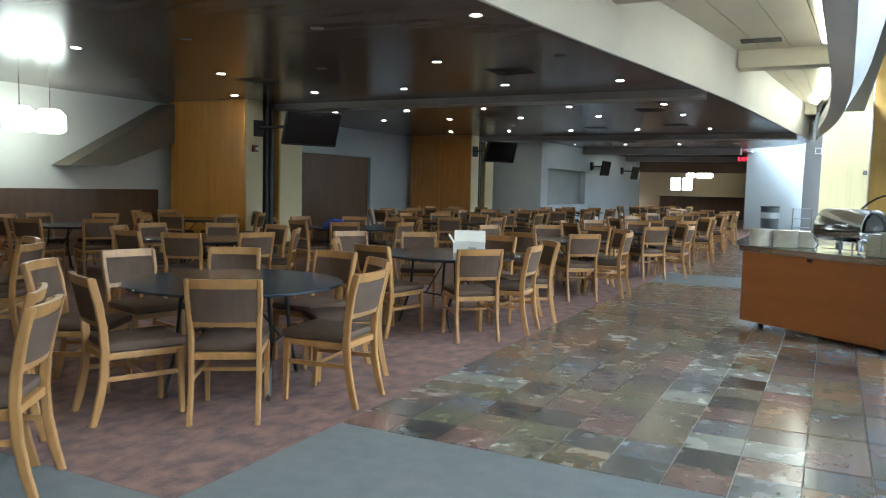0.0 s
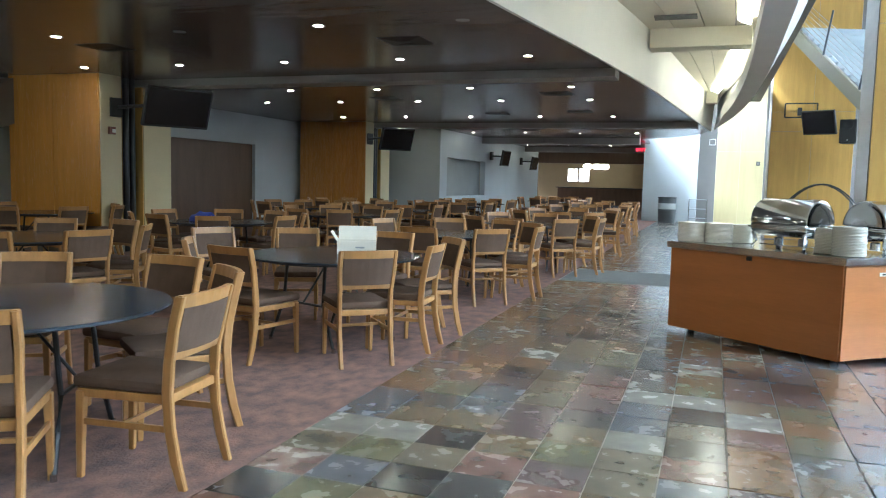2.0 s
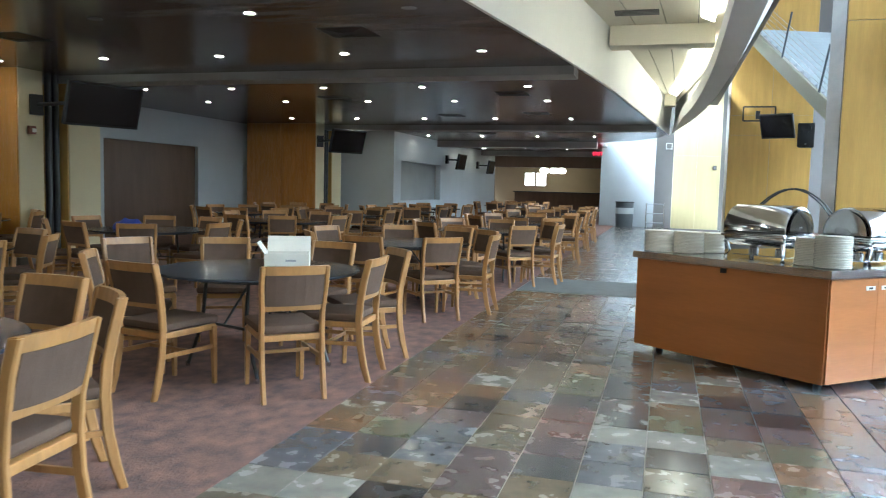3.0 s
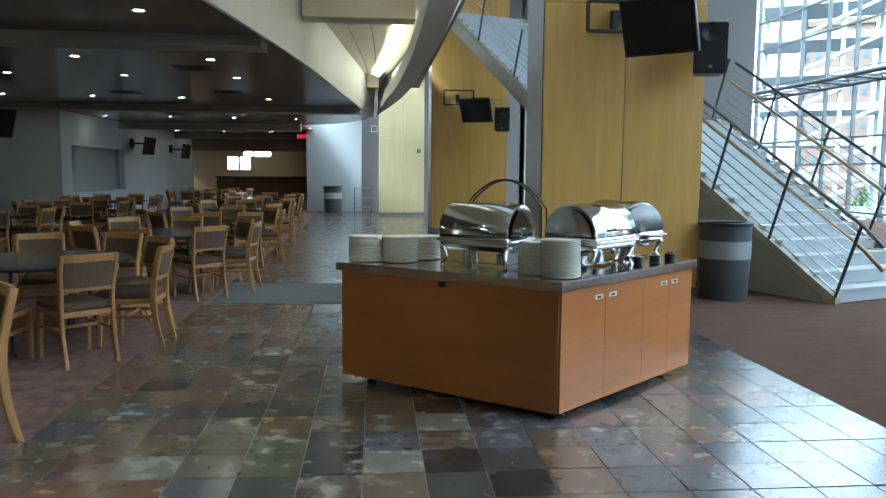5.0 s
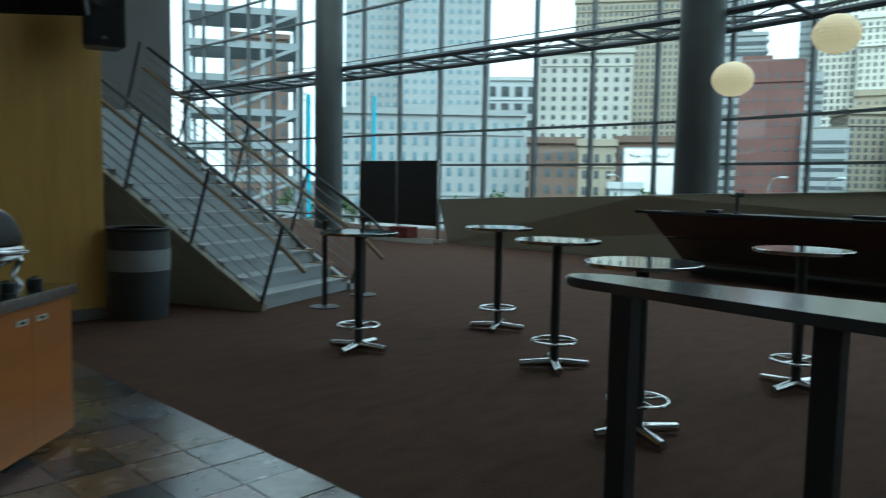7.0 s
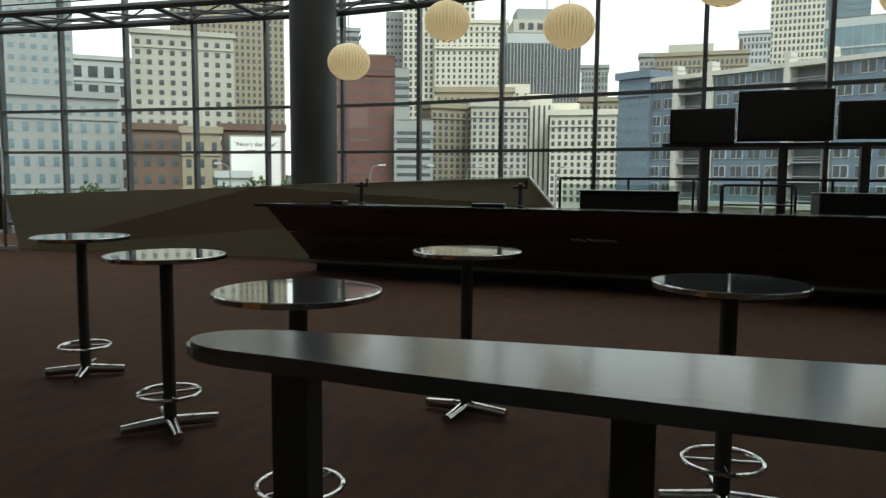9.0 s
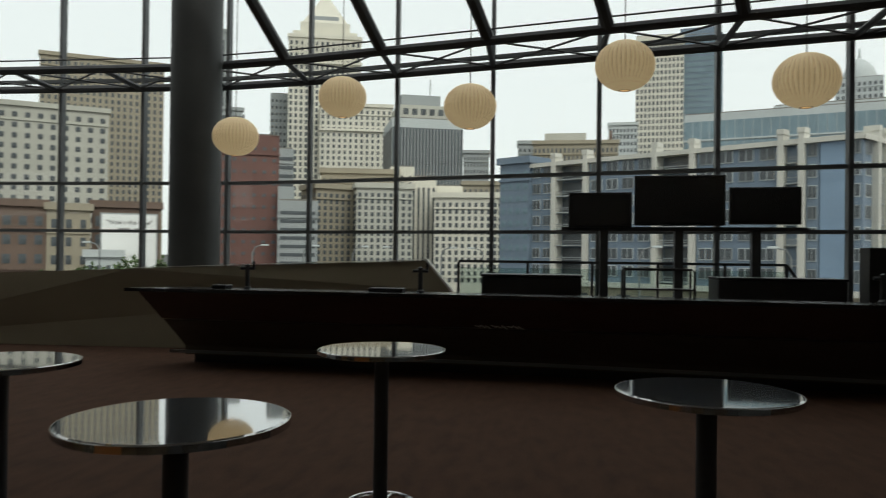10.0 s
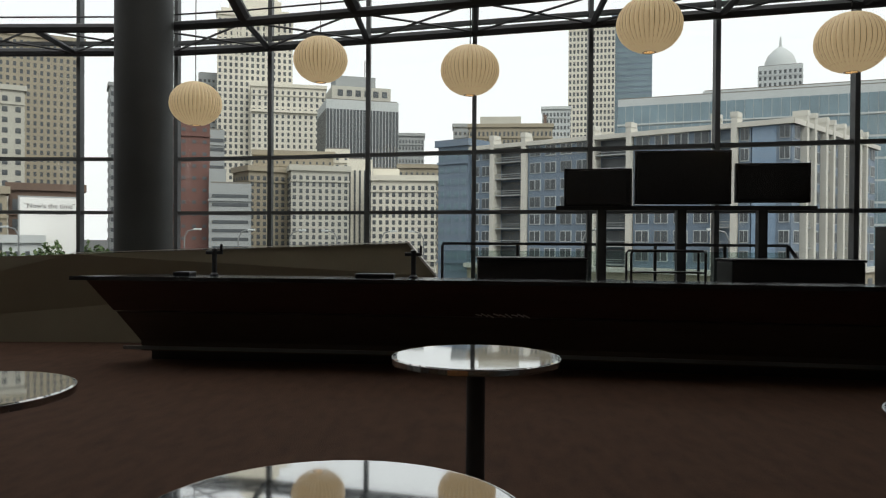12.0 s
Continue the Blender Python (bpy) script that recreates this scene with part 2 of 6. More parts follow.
GLOSSTOP.node_tree.nodes["Principled BSDF"].inputs["Coat Weight"].default_value = 1.0
GLOSSTOP.node_tree.nodes["Principled BSDF"].inputs["Coat IOR"].default_value = 2.8
GLOSSTOP.node_tree.nodes["Principled BSDF"].inputs["IOR"].default_value = 2.8
CARD = mat("white_cardboard", (0.70, 0.66, 0.58), 0.8, var=0.06, scale=6, fine=80)
BLUECLOTH = mat("blue_cloth", (0.03, 0.05, 0.28), 0.85, var=0.2, scale=12, fine=120, bump=0.4)
PRINTGREY = mat("grey_print", (0.3, 0.3, 0.3), 0.7, var=0.05)


# ---- mesh helpers ----
def finish(bm, smooth=False):
    bmesh.ops.recalc_face_normals(bm, faces=bm.faces[:])
    if smooth:
        for f in bm.faces:
            f.smooth = True
    return bm


def box(bm, x0, x1, y0, y1, z0, z1, bevel=0.0, m=None):
    """A box with its edges rounded off, moved by m."""
    r = bmesh.ops.create_cube(bm, size=1.0)
    vs = r["verts"]
    for v in vs:
        v.co = Vector(((x0 + x1) / 2 + v.co.x * (x1 - x0), (y0 + y1) / 2 + v.co.y * (y1 - y0), (z0 + z1) / 2 + v.co.z * (z1 - z0)))
    if bevel:
        es = list({e for v in vs for e in v.link_edges})
        r = bmesh.ops.bevel(bm, geom=es, offset=bevel, segments=2, affect="EDGES", profile=0.5)
        vs = list({v for f in r["faces"] for v in f.verts} | {v for v in vs if v.is_valid})
    if m is not None:
        bmesh.ops.transform(bm, matrix=m, verts=vs)
    return bm


def boxes(*rows, bevel=0.0):
    bm = bmesh.new()
    for row in rows:
        box(bm, *row, bevel=bevel)
    return finish(bm)


def sweep(bm, points, radii, sides=8, flat=1.0, caps=True):
    """A tube along points; radii one number or one for each point; flat squeezes it sideways."""
    pts = [Vector(p) for p in points]
    if not hasattr(radii, "__len__"):
        radii = [radii] * len(pts)
    rings = []
    up = Vector((0, 0, 1))
    for i, p in enumerate(pts):
        d = (pts[min(i + 1, len(pts) - 1)] - pts[max(i - 1, 0)]).normalized()
        ref = up if abs(d.z) < 0.95 else Vector((0, 1, 0))
        a = d.cross(ref).normalized()
        b = d.cross(a).normalized()
        rings.append([bm.verts.new(p + radii[i] * (a * math.cos(2 * math.pi * k / sides) * flat + b * math.sin(2 * math.pi * k / sides))) for k in range(sides)])
    for r0, r1 in zip(rings, rings[1:]):
        for k in range(sides):
            bm.faces.new((r0[k], r0[(k + 1) % sides], r1[(k + 1) % sides], r1[k]))
    if caps:
        bm.faces.new(rings[0][::-1])
        bm.faces.new(rings[-1])
    return bm


def lathe(bm, profile, segs=24, centre=(0, 0, 0), close=True):
    """A turned body from (radius, height) pairs."""
    c = Vector(centre)
    rings = []
    for r, z in profile:
        if r < 1e-5:
            rings.append([bm.verts.new(c + Vector((0, 0, z)))])
        else:
            rings.append([bm.verts.new(c + Vector((r * math.cos(2 * math.pi * k / segs), r * math.sin(2 * math.pi * k / segs), z))) for k in range(segs)])
    for r0, r1 in zip(rings, rings[1:]):
        for k in range(segs):
            k2 = (k + 1) % segs
            if len(r0) == 1 and len(r1) > 1:
                bm.faces.new((r0[0], r1[k], r1[k2]))
            elif len(r1) == 1 and len(r0) > 1:
                bm.faces.new((r0[k], r0[k2], r1[0]))
            elif len(r0) > 1:
                bm.faces.new((r0[k], r0[k2], r1[k2], r1[k]))
    return bm


def prism(bm, outline, z0, z1):
    """A slab with the plan given as (x, y) pairs."""
    lo = [bm.verts.new((x, y, z0)) for x, y in outline]
    hi = [bm.verts.new((x, y, z1)) for x, y in outline]
    bm.faces.new(lo[::-1])
    bm.faces.new(hi)
    for i in range(len(lo)):
        j = (i + 1) % len(lo)
        bm.faces.new((lo[i], lo[j], hi[j], hi[i]))
    return bm


def mesh_of(name, bm, material):
    me = bpy.data.meshes.new(name)
    finish(bm)
    bm.to_mesh(me)
    bm.free()
    me.materials.append(material)
    return me


def part(name, bm, material, parent, label="", smooth=False):
    me = mesh_of(name, bm, material)
    if smooth:
        me.shade_smooth()
        try:
            me.set_sharp_from_angle(angle=radians(40))
        except AttributeError:
            pass
    ob = new(name, me)
    ob.parent = parent
    if label:
        tagged(ob, label)
    return ob


def thing(name, label, category, m=None, group="", kind=""):
    e = new(name)
    e.empty_display_size = 0.2
    if m is not None:
        e.matrix_world = m
    return tagged(e, label, category, group, kind)


def solid(name, bm, material, label, category, group="", kind="structure", smooth=False):
    ob = part(name, bm, material, None, smooth=smooth)
    return tagged(ob, label, category, group, kind)


# ---- structure: floors ----
LEFT, RIGHT, FRONT = -1.98, 3.14, 3.32          # slate walkway
HALL_W, HALL_N, SOUTH, CEIL = -12.2, 48.0, -9.0, 3.1


def glass_x(y):
    """Where the glass wall stands: straight in the north, leaning in to the south."""
    return 17.15 - 0.262 * max(0.0, 11.0 - y)


solid("floor_hall_carpet", boxes((HALL_W, LEFT, 1.97, HALL_N, -0.12, 0.0)), CARPET, "rose and brown blotched carpet of the dining hall", "carpet")
solid("floor_entry_carpet", boxes((LEFT, 3.14, SOUTH, FRONT, -0.12, -0.001), (HALL_W, LEFT, SOUTH, 1.97, -0.12, -0.001)), GREYCARPET, "plain grey carpet before the slate walkway", "carpet")
solid("floor_atrium_carpet", boxes((RIGHT, 17.3, SOUTH, 40.0, -0.12, 0.0)), BROWNCARPET, "red-brown streaked carpet of the glazed atrium", "carpet")
walkway = solid("floor_walkway", boxes((LEFT, RIGHT, FRONT, HALL_N, -0.12, -0.006)), GROUT, "multicoloured slate tile walkway with pale grout joints", "tiled floor")
solid("threshold_mat", boxes((-1.95, -0.1, 12.0, 13.55, -0.004, 0.006)), GREYCARPET, "flat grey carpet mat laid in the slate walkway", "mat", kind="")

TANWALL = mat("warm_tan_paint", (0.34, 0.25, 0.13), 0.6, var=0.08, scale=0.8, fine=40)
# ---- structure: walls of the hall ----
solid("wall_west", boxes((HALL_W - 0.2, HALL_W, SOUTH, 13.3, 0, CEIL), (HALL_W - 0.6, HALL_W - 0.4, 13.3, HALL_N, 0, CEIL)), WHITE, "white wall of the dining hall", "wall")
# unseen, without openings, so that no light enters from the south
solid("wall_south", boxes((HALL_W, 16.0, SOUTH - 0.2, SOUTH, 0, 11.0)), WARMWHITE, "plain pale unseen wall closing the place against southern light", "wall")
solid("wainscot_west", boxes((HALL_W, HALL_W + 0.05, SOUTH, 11.2, 0, 1.27)), BROWN, "dark brown wainscot along the white wall", "wainscot")
solid("wall_servery", boxes((-12.2, -12.0, 13.3, 15.75, 0, CEIL), (-12.2, -12.0, 15.75, 19.3, 2.3, CEIL), (-12.2, -12.0, 19.3, 24.3, 0, CEIL)), BLUEGREY,
      "blue-grey wall with a wide servery opening", "wall")
shutter = solid("door_servery", boxes((-12.16, -12.10, 15.75, 19.3, 0, 2.3)), BROWN, "closed brown shutter in the servery opening", "shutter")
solid("wall_step", boxes((-12.0, -8.3, 24.3, 24.5, 0, CEIL)), BLUEGREY, "blue-grey wall stepping out into the hall", "wall")
solid("wall_side", boxes((-8.5, -8.3, 24.5, 25.0, 0, CEIL), (-8.5, -8.3, 25.0, 29.5, 2.2, CEIL), (-8.5, -8.3, 25.0, 29.5, 0, 0.9), (-8.5, -8.3, 29.5, 39, 0, CEIL)), BLUEGREY,
      "pale wall with a wide service hatch", "wall")
solid("hatch_back", boxes((-8.8, -8.6, 24.6, 29.8, 0.0, CEIL)), GREYWALL, "grey roller screen behind the service hatch", "screen")
solid("wall_north", boxes((HALL_W - 0.6, -8.4, HALL_N, HALL_N + 0.2, 0, CEIL), (-8.4, -7.1, HALL_N, HALL_N + 0.2, 0, 1.6), (-7.8, -7.7, HALL_N, HALL_N + 0.2, 1.6, 2.35), (-8.4, -7.1, HALL_N, HALL_N + 0.2, 2.35, CEIL), (-7.1, 6, HALL_N, HALL_N + 0.2, 0, CEIL)), TANWALL,
      "warm tan end wall with a bright window", "wall")
solid("wall_lobby_lintel", boxes((-12.8, -2.6, 39.0, 39.4, 2.45, CEIL)), BROWN, "brown lintel before the far lobby", "lintel")
solid("wall_lobby_west", boxes((-12.6, -8.3, 39.0, 39.2, 0, 2.45)), TANWALL, "warm tan wall of the far lobby", "wall")
solid("wall_east_far", boxes((-2.6, -2.4, 33.2, HALL_N, 0, CEIL)), BROWN, "dark brown wood wall at the far end", "wall")
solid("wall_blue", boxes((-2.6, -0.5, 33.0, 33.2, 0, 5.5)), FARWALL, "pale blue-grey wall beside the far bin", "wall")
solid("wall_recess", boxes((-0.5, 6.0, 33.4, 33.6, 0, 9.8)), BEAM, "dark recessed wall between the columns", "wall")
solid("wall_atrium_north", boxes((6.0, 17.3, 38.0, 38.3, 0, 10.5), (5.8, 6.0, 33.4, 38.3, 0, 10.5)), GREYWALL, "grey end wall of the atrium", "wall")

# ---- ceilings ----
INNER = [(-9.0, -2.75), (-4.0, -2.7), (0.0, -2.55), (3.0, -2.36), (5.8, -2.1), (7.3, -1.92), (8.8, -1.69), (11.0, -1.36), (14.0, -0.97), (18.0, -0.62), (21.0, -0.35), (23.5, -0.1), (24.8, 0.02)]
OUTER = [(-9.0, 0.5), (-4.0, 0.55), (0.0, 0.6), (5.0, 0.68), (9.0, 0.74), (12.8, 0.78), (16.0, 0.72), (18.5, 0.62), (21.8, 0.36), (23.8, 0.12), (24.9, 0.06)]


def curve(table, y):
    ys, xs = [r[0] for r in table], [r[1] for r in table]
    return float(np.interp(y, ys, xs))


def smooth_curve(table, y):
    return sum(curve(table, y + d) for d in (-1.2, -0.6, 0, 0.6, 1.2)) / 5


YS = [SOUTH + 0.5 * i for i in range(68)]
YS = [y for y in YS if y < 24.6] + [24.7]
edge = [(smooth_curve(INNER, y), y) for y in YS]
bm = prism(bmesh.new(), [(HALL_W, SOUTH)] + edge + [(-0.3, 26.5), (-1.2, 28.5), (-2.4, 29.6), (-2.4, HALL_N), (HALL_W, HALL_N)], CEIL, CEIL + 0.12)
solid("ceiling_hall", bm, DARKCEIL, "low dark glossy panelled ceiling of the dining hall", "ceiling")
bm = bmesh.new()
for (x0, y0), (x1, y1) in zip(edge, edge[1:]):
    vs = [bm.verts.new(p) for p in ((x0, y0, CEIL - 0.05), (x1, y1, CEIL - 0.05), (x1 + 0.06, y1, CEIL + 0.85), (x0 + 0.06, y0, CEIL + 0.85), (x0 - 0.04, y0, CEIL - 0.05), (x1 - 0.04, y1, CEIL - 0.05), (x1 - 0.04, y1, CEIL + 0.85), (x0 - 0.04, y0, CEIL + 0.85))]
    for f in ((0, 1, 2, 3), (4, 7, 6, 5), (0, 4, 5, 1), (3, 2, 6, 7)):
        bm.faces.new([vs[i] for i in f])
bmesh.ops.remove_doubles(bm, verts=bm.verts, dist=0.001)
solid("fascia_curved", bm, WHITE, "curved white fascia at the edge of the low ceiling", "fascia", smooth=True)
solid("ceiling_rise", boxes((HALL_W, -2.8, SOUTH, HALL_N, CEIL + 0.9, CEIL + 1.0)), WHITE, "hidden slab over the low ceiling", "ceiling")

# the lit tray between the fascia and the outer rim
bm = bmesh.new()
NP = 4
for k in range(NP):
    for (xa, ya), (xb, yb) in zip(edge, edge[1:]):
        oa, ob_ = smooth_curve(OUTER, ya), smooth_curve(OUTER, yb)
        f0, f1 = k / NP, (k + 1) / NP
        gap = 0.007
        vs = [bm.verts.new(p) for p in ((xa + (oa - xa) * f0 + gap, ya, CEIL + 0.8), (xb + (ob_ - xb) * f0 + gap, yb, CEIL + 0.8), (xb + (ob_ - xb) * f1 - gap, yb, CEIL + 0.8), (xa + (oa - xa) * f1 - gap, ya, CEIL + 0.8))]
        bm.faces.new(vs)
        up = [bm.verts.new(v.co + Vector((0, 0, 0.04))) for v in vs]
        for i in range(4):
            bm.faces.new((vs[i], vs[(i + 1) % 4], up[(i + 1) % 4], up[i]))
solid("ceiling_tray", bm, WARMWHITE, "warm white plank ceiling in a raised lit tray", "ceiling")
solid("ceiling_tray_back", boxes((-2.8, 1.3, SOUTH, 25.5, CEIL + 0.88, CEIL + 0.98)), BEAM, "dark backing over the tray planks", "ceiling")
bm = bmesh.new()
rim = [(smooth_curve(OUTER, y), y) for y in YS]
PROFILE = [(-0.26, 0.0), (-0.26, 0.26), (-0.18, 0.26), (-0.18, 0.08), (0.02, 0.12), (0.06, 0.9), (0.1, 1.6), (0.55, 1.6), (0.3, 0.55), (0.02, 0.0)]
rings = []
for x, y in rim:
    taper = min(1.0, max(0.12, (25.0 - y) / 5.0))
    rings.append([bm.verts.new((x + px * taper, y, CEIL + pz * (0.35 + 0.65 * taper))) for px, pz in PROFILE])
for a, b in zip(rings, rings[1:]):
    for i in range(len(PROFILE)):
        j = (i + 1) % len(PROFILE)
        bm.faces.new((a[i], a[j], b[j], b[i]))
bm.faces.new(rings[0])
bm.faces.new(rings[-1][::-1])
solid("rim_outer", bm, WHITE, "pale curved outer rim of the lit ceiling tray", "bulkhead", smooth=True)
# strips that glow at the tray's edge in place of its cove-lit surface
for lo_y, hi_y in ((-9, 2.2), (3.0, 7.8), (8.6, 13.4), (14.2, 21.9)):
    bm = bmesh.new()
    for (xa, ya), (xb, yb) in zip(rim, rim[1:]):
        if ya < lo_y or yb > hi_y:
            continue
        vs = [bm.verts.new(p) for p in ((xa - 0.44, ya, CEIL + 0.765), (xb - 0.44, yb, CEIL + 0.765), (xb - 0.28, yb, CEIL + 0.70), (xa - 0.28, ya, CEIL + 0.70))]
        bm.faces.new(vs)
        lo = [bm.verts.new(v.co + Vector((0.02, 0, -0.02))) for v in vs]
        bm.faces.new(lo[::-1])
        for i in range(4):
            bm.faces.new((vs[i], lo[i], lo[(i + 1) % 4], vs[(i + 1) % 4]))
    bmesh.ops.remove_doubles(bm, verts=bm.verts, dist=0.001)
    solid("cove_light", bm, COVEGLOW, "warm glowing strip standing in for the cove-lit edge of the ceiling tray", "cove light", "cove lights", "")
for y in (2.6, 8.2, 13.8, 22.2):
    xa, xb = smooth_curve(INNER, y), smooth_curve(OUTER, y) - 0.2
    solid("tray_beam", boxes((xa + 0.05, xb, y - 0.22, y + 0.22, CEIL + 0.5, CEIL + 0.8), bevel=0.01), WARMWHITE, "cream beam crossing the lit ceiling tray", "beam", group="beams of the tray")

for y, depth in ((12.2, 0.12), (22.0, 0.14), (29.0, 0.22), (36.0, 0.22)):
    bm = bmesh.new()
    box(bm, -12.0 if y < 24 else -8.3, (smooth_curve(INNER, min(y, 24)) - 0.1) if y < 24 else -2.45, y, y + 0.5, CEIL - depth, CEIL)
    solid("ceiling_beam", bm, PALEBEAM, "grey beam across the dark ceiling between columns", "beam", group="beams of the hall")
# the southern and the low northern piece are added to keep daylight out
solid("roof_atrium", boxes((10.0, 17.3, SOUTH, -2.7, 10.4, 10.6), (0.4, 10.0, SOUTH, 38.3, 10.4, 10.6), (-2.8, 0.4, 25.4, 33.6, 5.4, 5.6)), WHITE, "high white roof over the atrium with pieces added to block daylight", "ceiling")
solid("roof_rafters", boxes(*[(10.0, 17.3, y - 0.06, y + 0.06, 10.2, 10.5) for y in [-2.5 + 1.77 * i for i in range(23)]]), DARKSTEEL, "dark rafters of the glazed roof strip", "rafters")
solid("wall_gallery", boxes((1.0, 1.15, SOUTH, 24.0, CEIL + 1.5, 10.4), (1.0, 1.15, 24.0, 33.5, 5.2, 10.4)), WHITE, "white upper wall over the walkway", "wall")


# ---- wood columns ----
def wood_column(x0, x1, y0, y1, z1, side, label, seams=(), skin=None):
    c = thing("column", label, "column", pose((x0 + x1) / 2, (y0 + y1) / 2, 0), "wood-clad columns", "structure")
    w, d = (x1 - x0) / 2, (y1 - y0) / 2
    part("core", boxes((-w + 0.03, w - 0.03, -d + 0.03, d - 0.03, 0, z1)), side, c)
    zs = [0.12] + [s for s in seams] + [z1]
    for a, b in zip(zs, zs[1:]):
        for u0, u1 in ((-w + 0.012, -0.004), (0.004, w - 0.012)):
            part("panel", boxes((u0, u1, -d, -d + 0.028, a + 0.004, b - 0.004), bevel=0.003), skin or VENEER, c, "glossy wood veneer panel")
    for sx in (-1, 1):
        part("side_panel", boxes((min(sx * w, sx * (w - 0.028)), max(sx * w, sx * (w - 0.028)), -d + 0.03, d - 0.03, 0.12, z1), bevel=0.003), side, c)
    part("skirting", boxes((-w - 0.008, w + 0.008, -d - 0.008, d + 0.008, 0, 0.12), bevel=0.004), BEAM, c, "dark grey skirting")
    return c


wood_column(-11.85, -9.8, 11.25, 11.8, CEIL, CREAM, "square hall column faced in glossy golden wood veneer, cream side", skin=GOLDEN)
wood_column(-11.85, -9.8, 12.3, 13.1, CEIL, CREAM, "cream painted pier behind a wood-faced column")
wood_column(-11.8, -9.6, 21.4, 22.0, CEIL, CREAM, "square hall column faced in orange wood veneer", skin=AMBER)
wood_column(-11.8, -9.6, 22.5, 23.2, CEIL, CREAM, "cream painted pier behind the orange column")
wood_column(2.04, 4.08, 12.3, 13.3, 10.4, COLUMNEDGE, "tall atrium column clad in yellow wood veneer with steel edge", seams=(3.6, 6.6))
wood_column(1.44, 3.4, 22.5, 23.5, 10.4, COLUMNEDGE, "tall atrium column clad in yellow wood veneer further on", seams=(2.9, 3.4, 6.6))
wood_column(0.17, 1.75, 30.0, 31.2, 10.4, CREAM, "pale cream clad column at the far end", seams=(2.7,), skin=PALEMAPLE)
for x, y in ((-9.88, 12.05), (-9.68, 22.25)):
    c = thing("conduit", "pair of dark vertical pipes in the gap of a column", "pipe", pose(x, y, 0), "column pipes")
    for dx, dy in ((0.0, -0.09), (-0.02, 0.09)):
        bm = bmesh.new()
        sweep(bm, [(dx, dy, 0), (dx, dy, CEIL)], 0.055, 10)
        part("pipe", bm, BLACK, c, smooth=True)

# ---- the glass wall ----
MULL = [0.93 + 1.77 * i for i in range(-2, 21)]
LEVELS = [0.25, 1.97, 2.93, 5.0, 7.0, 8.2, 9.4, 10.4]
window = thing("window_wall", "tall glass curtain wall with dark mullions", "curtain wall", kind="structure")


def bar(bm, p, q, w, d):
    """A straight bar of w by d between p and q, level or upright."""
    p, q = Vector(p), Vector(q)
    l = (q - p).length
    m = Matrix.Translation((p + q) / 2) @ (q - p).to_track_quat("X", "Z").to_matrix().to_4x4()
    return box(bm, -l / 2, l / 2, -d / 2, d / 2, -w / 2, w / 2, m=m)


for y in MULL:
    x = glass_x(y)
    part("mullion", boxes((x - 0.12, x + 0.03, y - 0.035, y + 0.035, 0, 10.4)), MULLION, window)
for z in LEVELS:
    for a, b in zip(MULL, MULL[1:]):
        bm = bmesh.new()
        bar(bm, (glass_x(a) - 0.05, a + 0.036, z), (glass_x(b) - 0.05, b - 0.036, z), 0.06, 0.11)
        part("transom", bm, MULLION, window)
for a, b in zip(MULL, MULL[1:]):
    bm = bmesh.new()
    bar(bm, (glass_x(a), a + 0.03, 5.2), (glass_x(b), b - 0.03, 5.2), 10.3, 0.012)
    pane = part("pane", bm, GLASS, window)
    pane.visible_shadow = False
solid("wall_sill", boxes((14.0, 17.3, SOUTH, 40.0, -0.5, -0.13)), GREYWALL, "concrete slab edge below the glass", "slab")
# unseen wall added south of the last mullion to keep daylight out
bm = bmesh.new()
for y0, y1 in ((SOUTH, MULL[0]),):
    bar(bm, (glass_x(y0), y0, 5.2), (glass_x(y1), y1, 5.2), 10.4, 0.1)
solid("wall_south_east", bm, GREYWALL, "unseen grey wall added beyond the glass to block southern light", "wall")

# wind girder: two chords, lattice between, struts up to the roof
girder = thing("wind_girder", "dark steel lattice girder along the glass wall", "girder", kind="structure")
gy = [y for y in MULL]
for z, dx, r in ((4.86, -1.55, 0.075), (4.80, -0.25, 0.075)):
    bm = bmesh.new()
    sweep(bm, [(glass_x(y) + dx, y, z) for y in gy], r, 8)
    part("chord", bm, DARKSTEEL, girder, smooth=True)
bm = bmesh.new()
sweep(bm, [(glass_x(y) - 1.55, y, 5.04) for y in gy], 0.014, 6)
part("top_cable", bm, DARKSTEEL, girder)
for i, (a, b) in enumerate(zip(gy, gy[1:])):
    bm = bmesh.new()
    sweep(bm, [(glass_x(a) - 1.55, a, 4.86), (glass_x(a) - 0.25, a, 4.8)], 0.05, 6)
    part("strut", bm, DARKSTEEL, girder)
    for p, q in ((a, b), (b, a)):
        bm = bmesh.new()
        sweep(bm, [(glass_x(p) - 1.55, p, 4.86), (glass_x(q) - 0.25, q, 4.8)], 0.018, 5)
        part("brace", bm, DARKSTEEL, girder)
    if a < 11.0:
        bm = bmesh.new()
        xa = glass_x(a) - 1.55
        sweep(bm, [(xa, a, 4.9), (xa - 2.3, a + 1.2, 7.6)], 0.1, 8)
        part("diagonal", bm, DARKSTEEL, girder)
for x, y in ((glass_x(11.33) - 1.95, 11.33), (13.75, -0.05), (15.2, 23.3), (15.2, 35.4)):
    bm = lathe(bmesh.new(), [(0.43, 0), (0.43, 10.4)], 32, (x, y, 0))
    solid("round_column", bm, COLUMNSTEEL, "round grey steel column standing inside the glass", "column", group="round columns", smooth=True)

solid("pier_north", boxes((6.0, 7.46, 17.7, 18.7, 0, 10.4), bevel=0.02), BEAM, "square dark grey pier behind the stair", "pier")

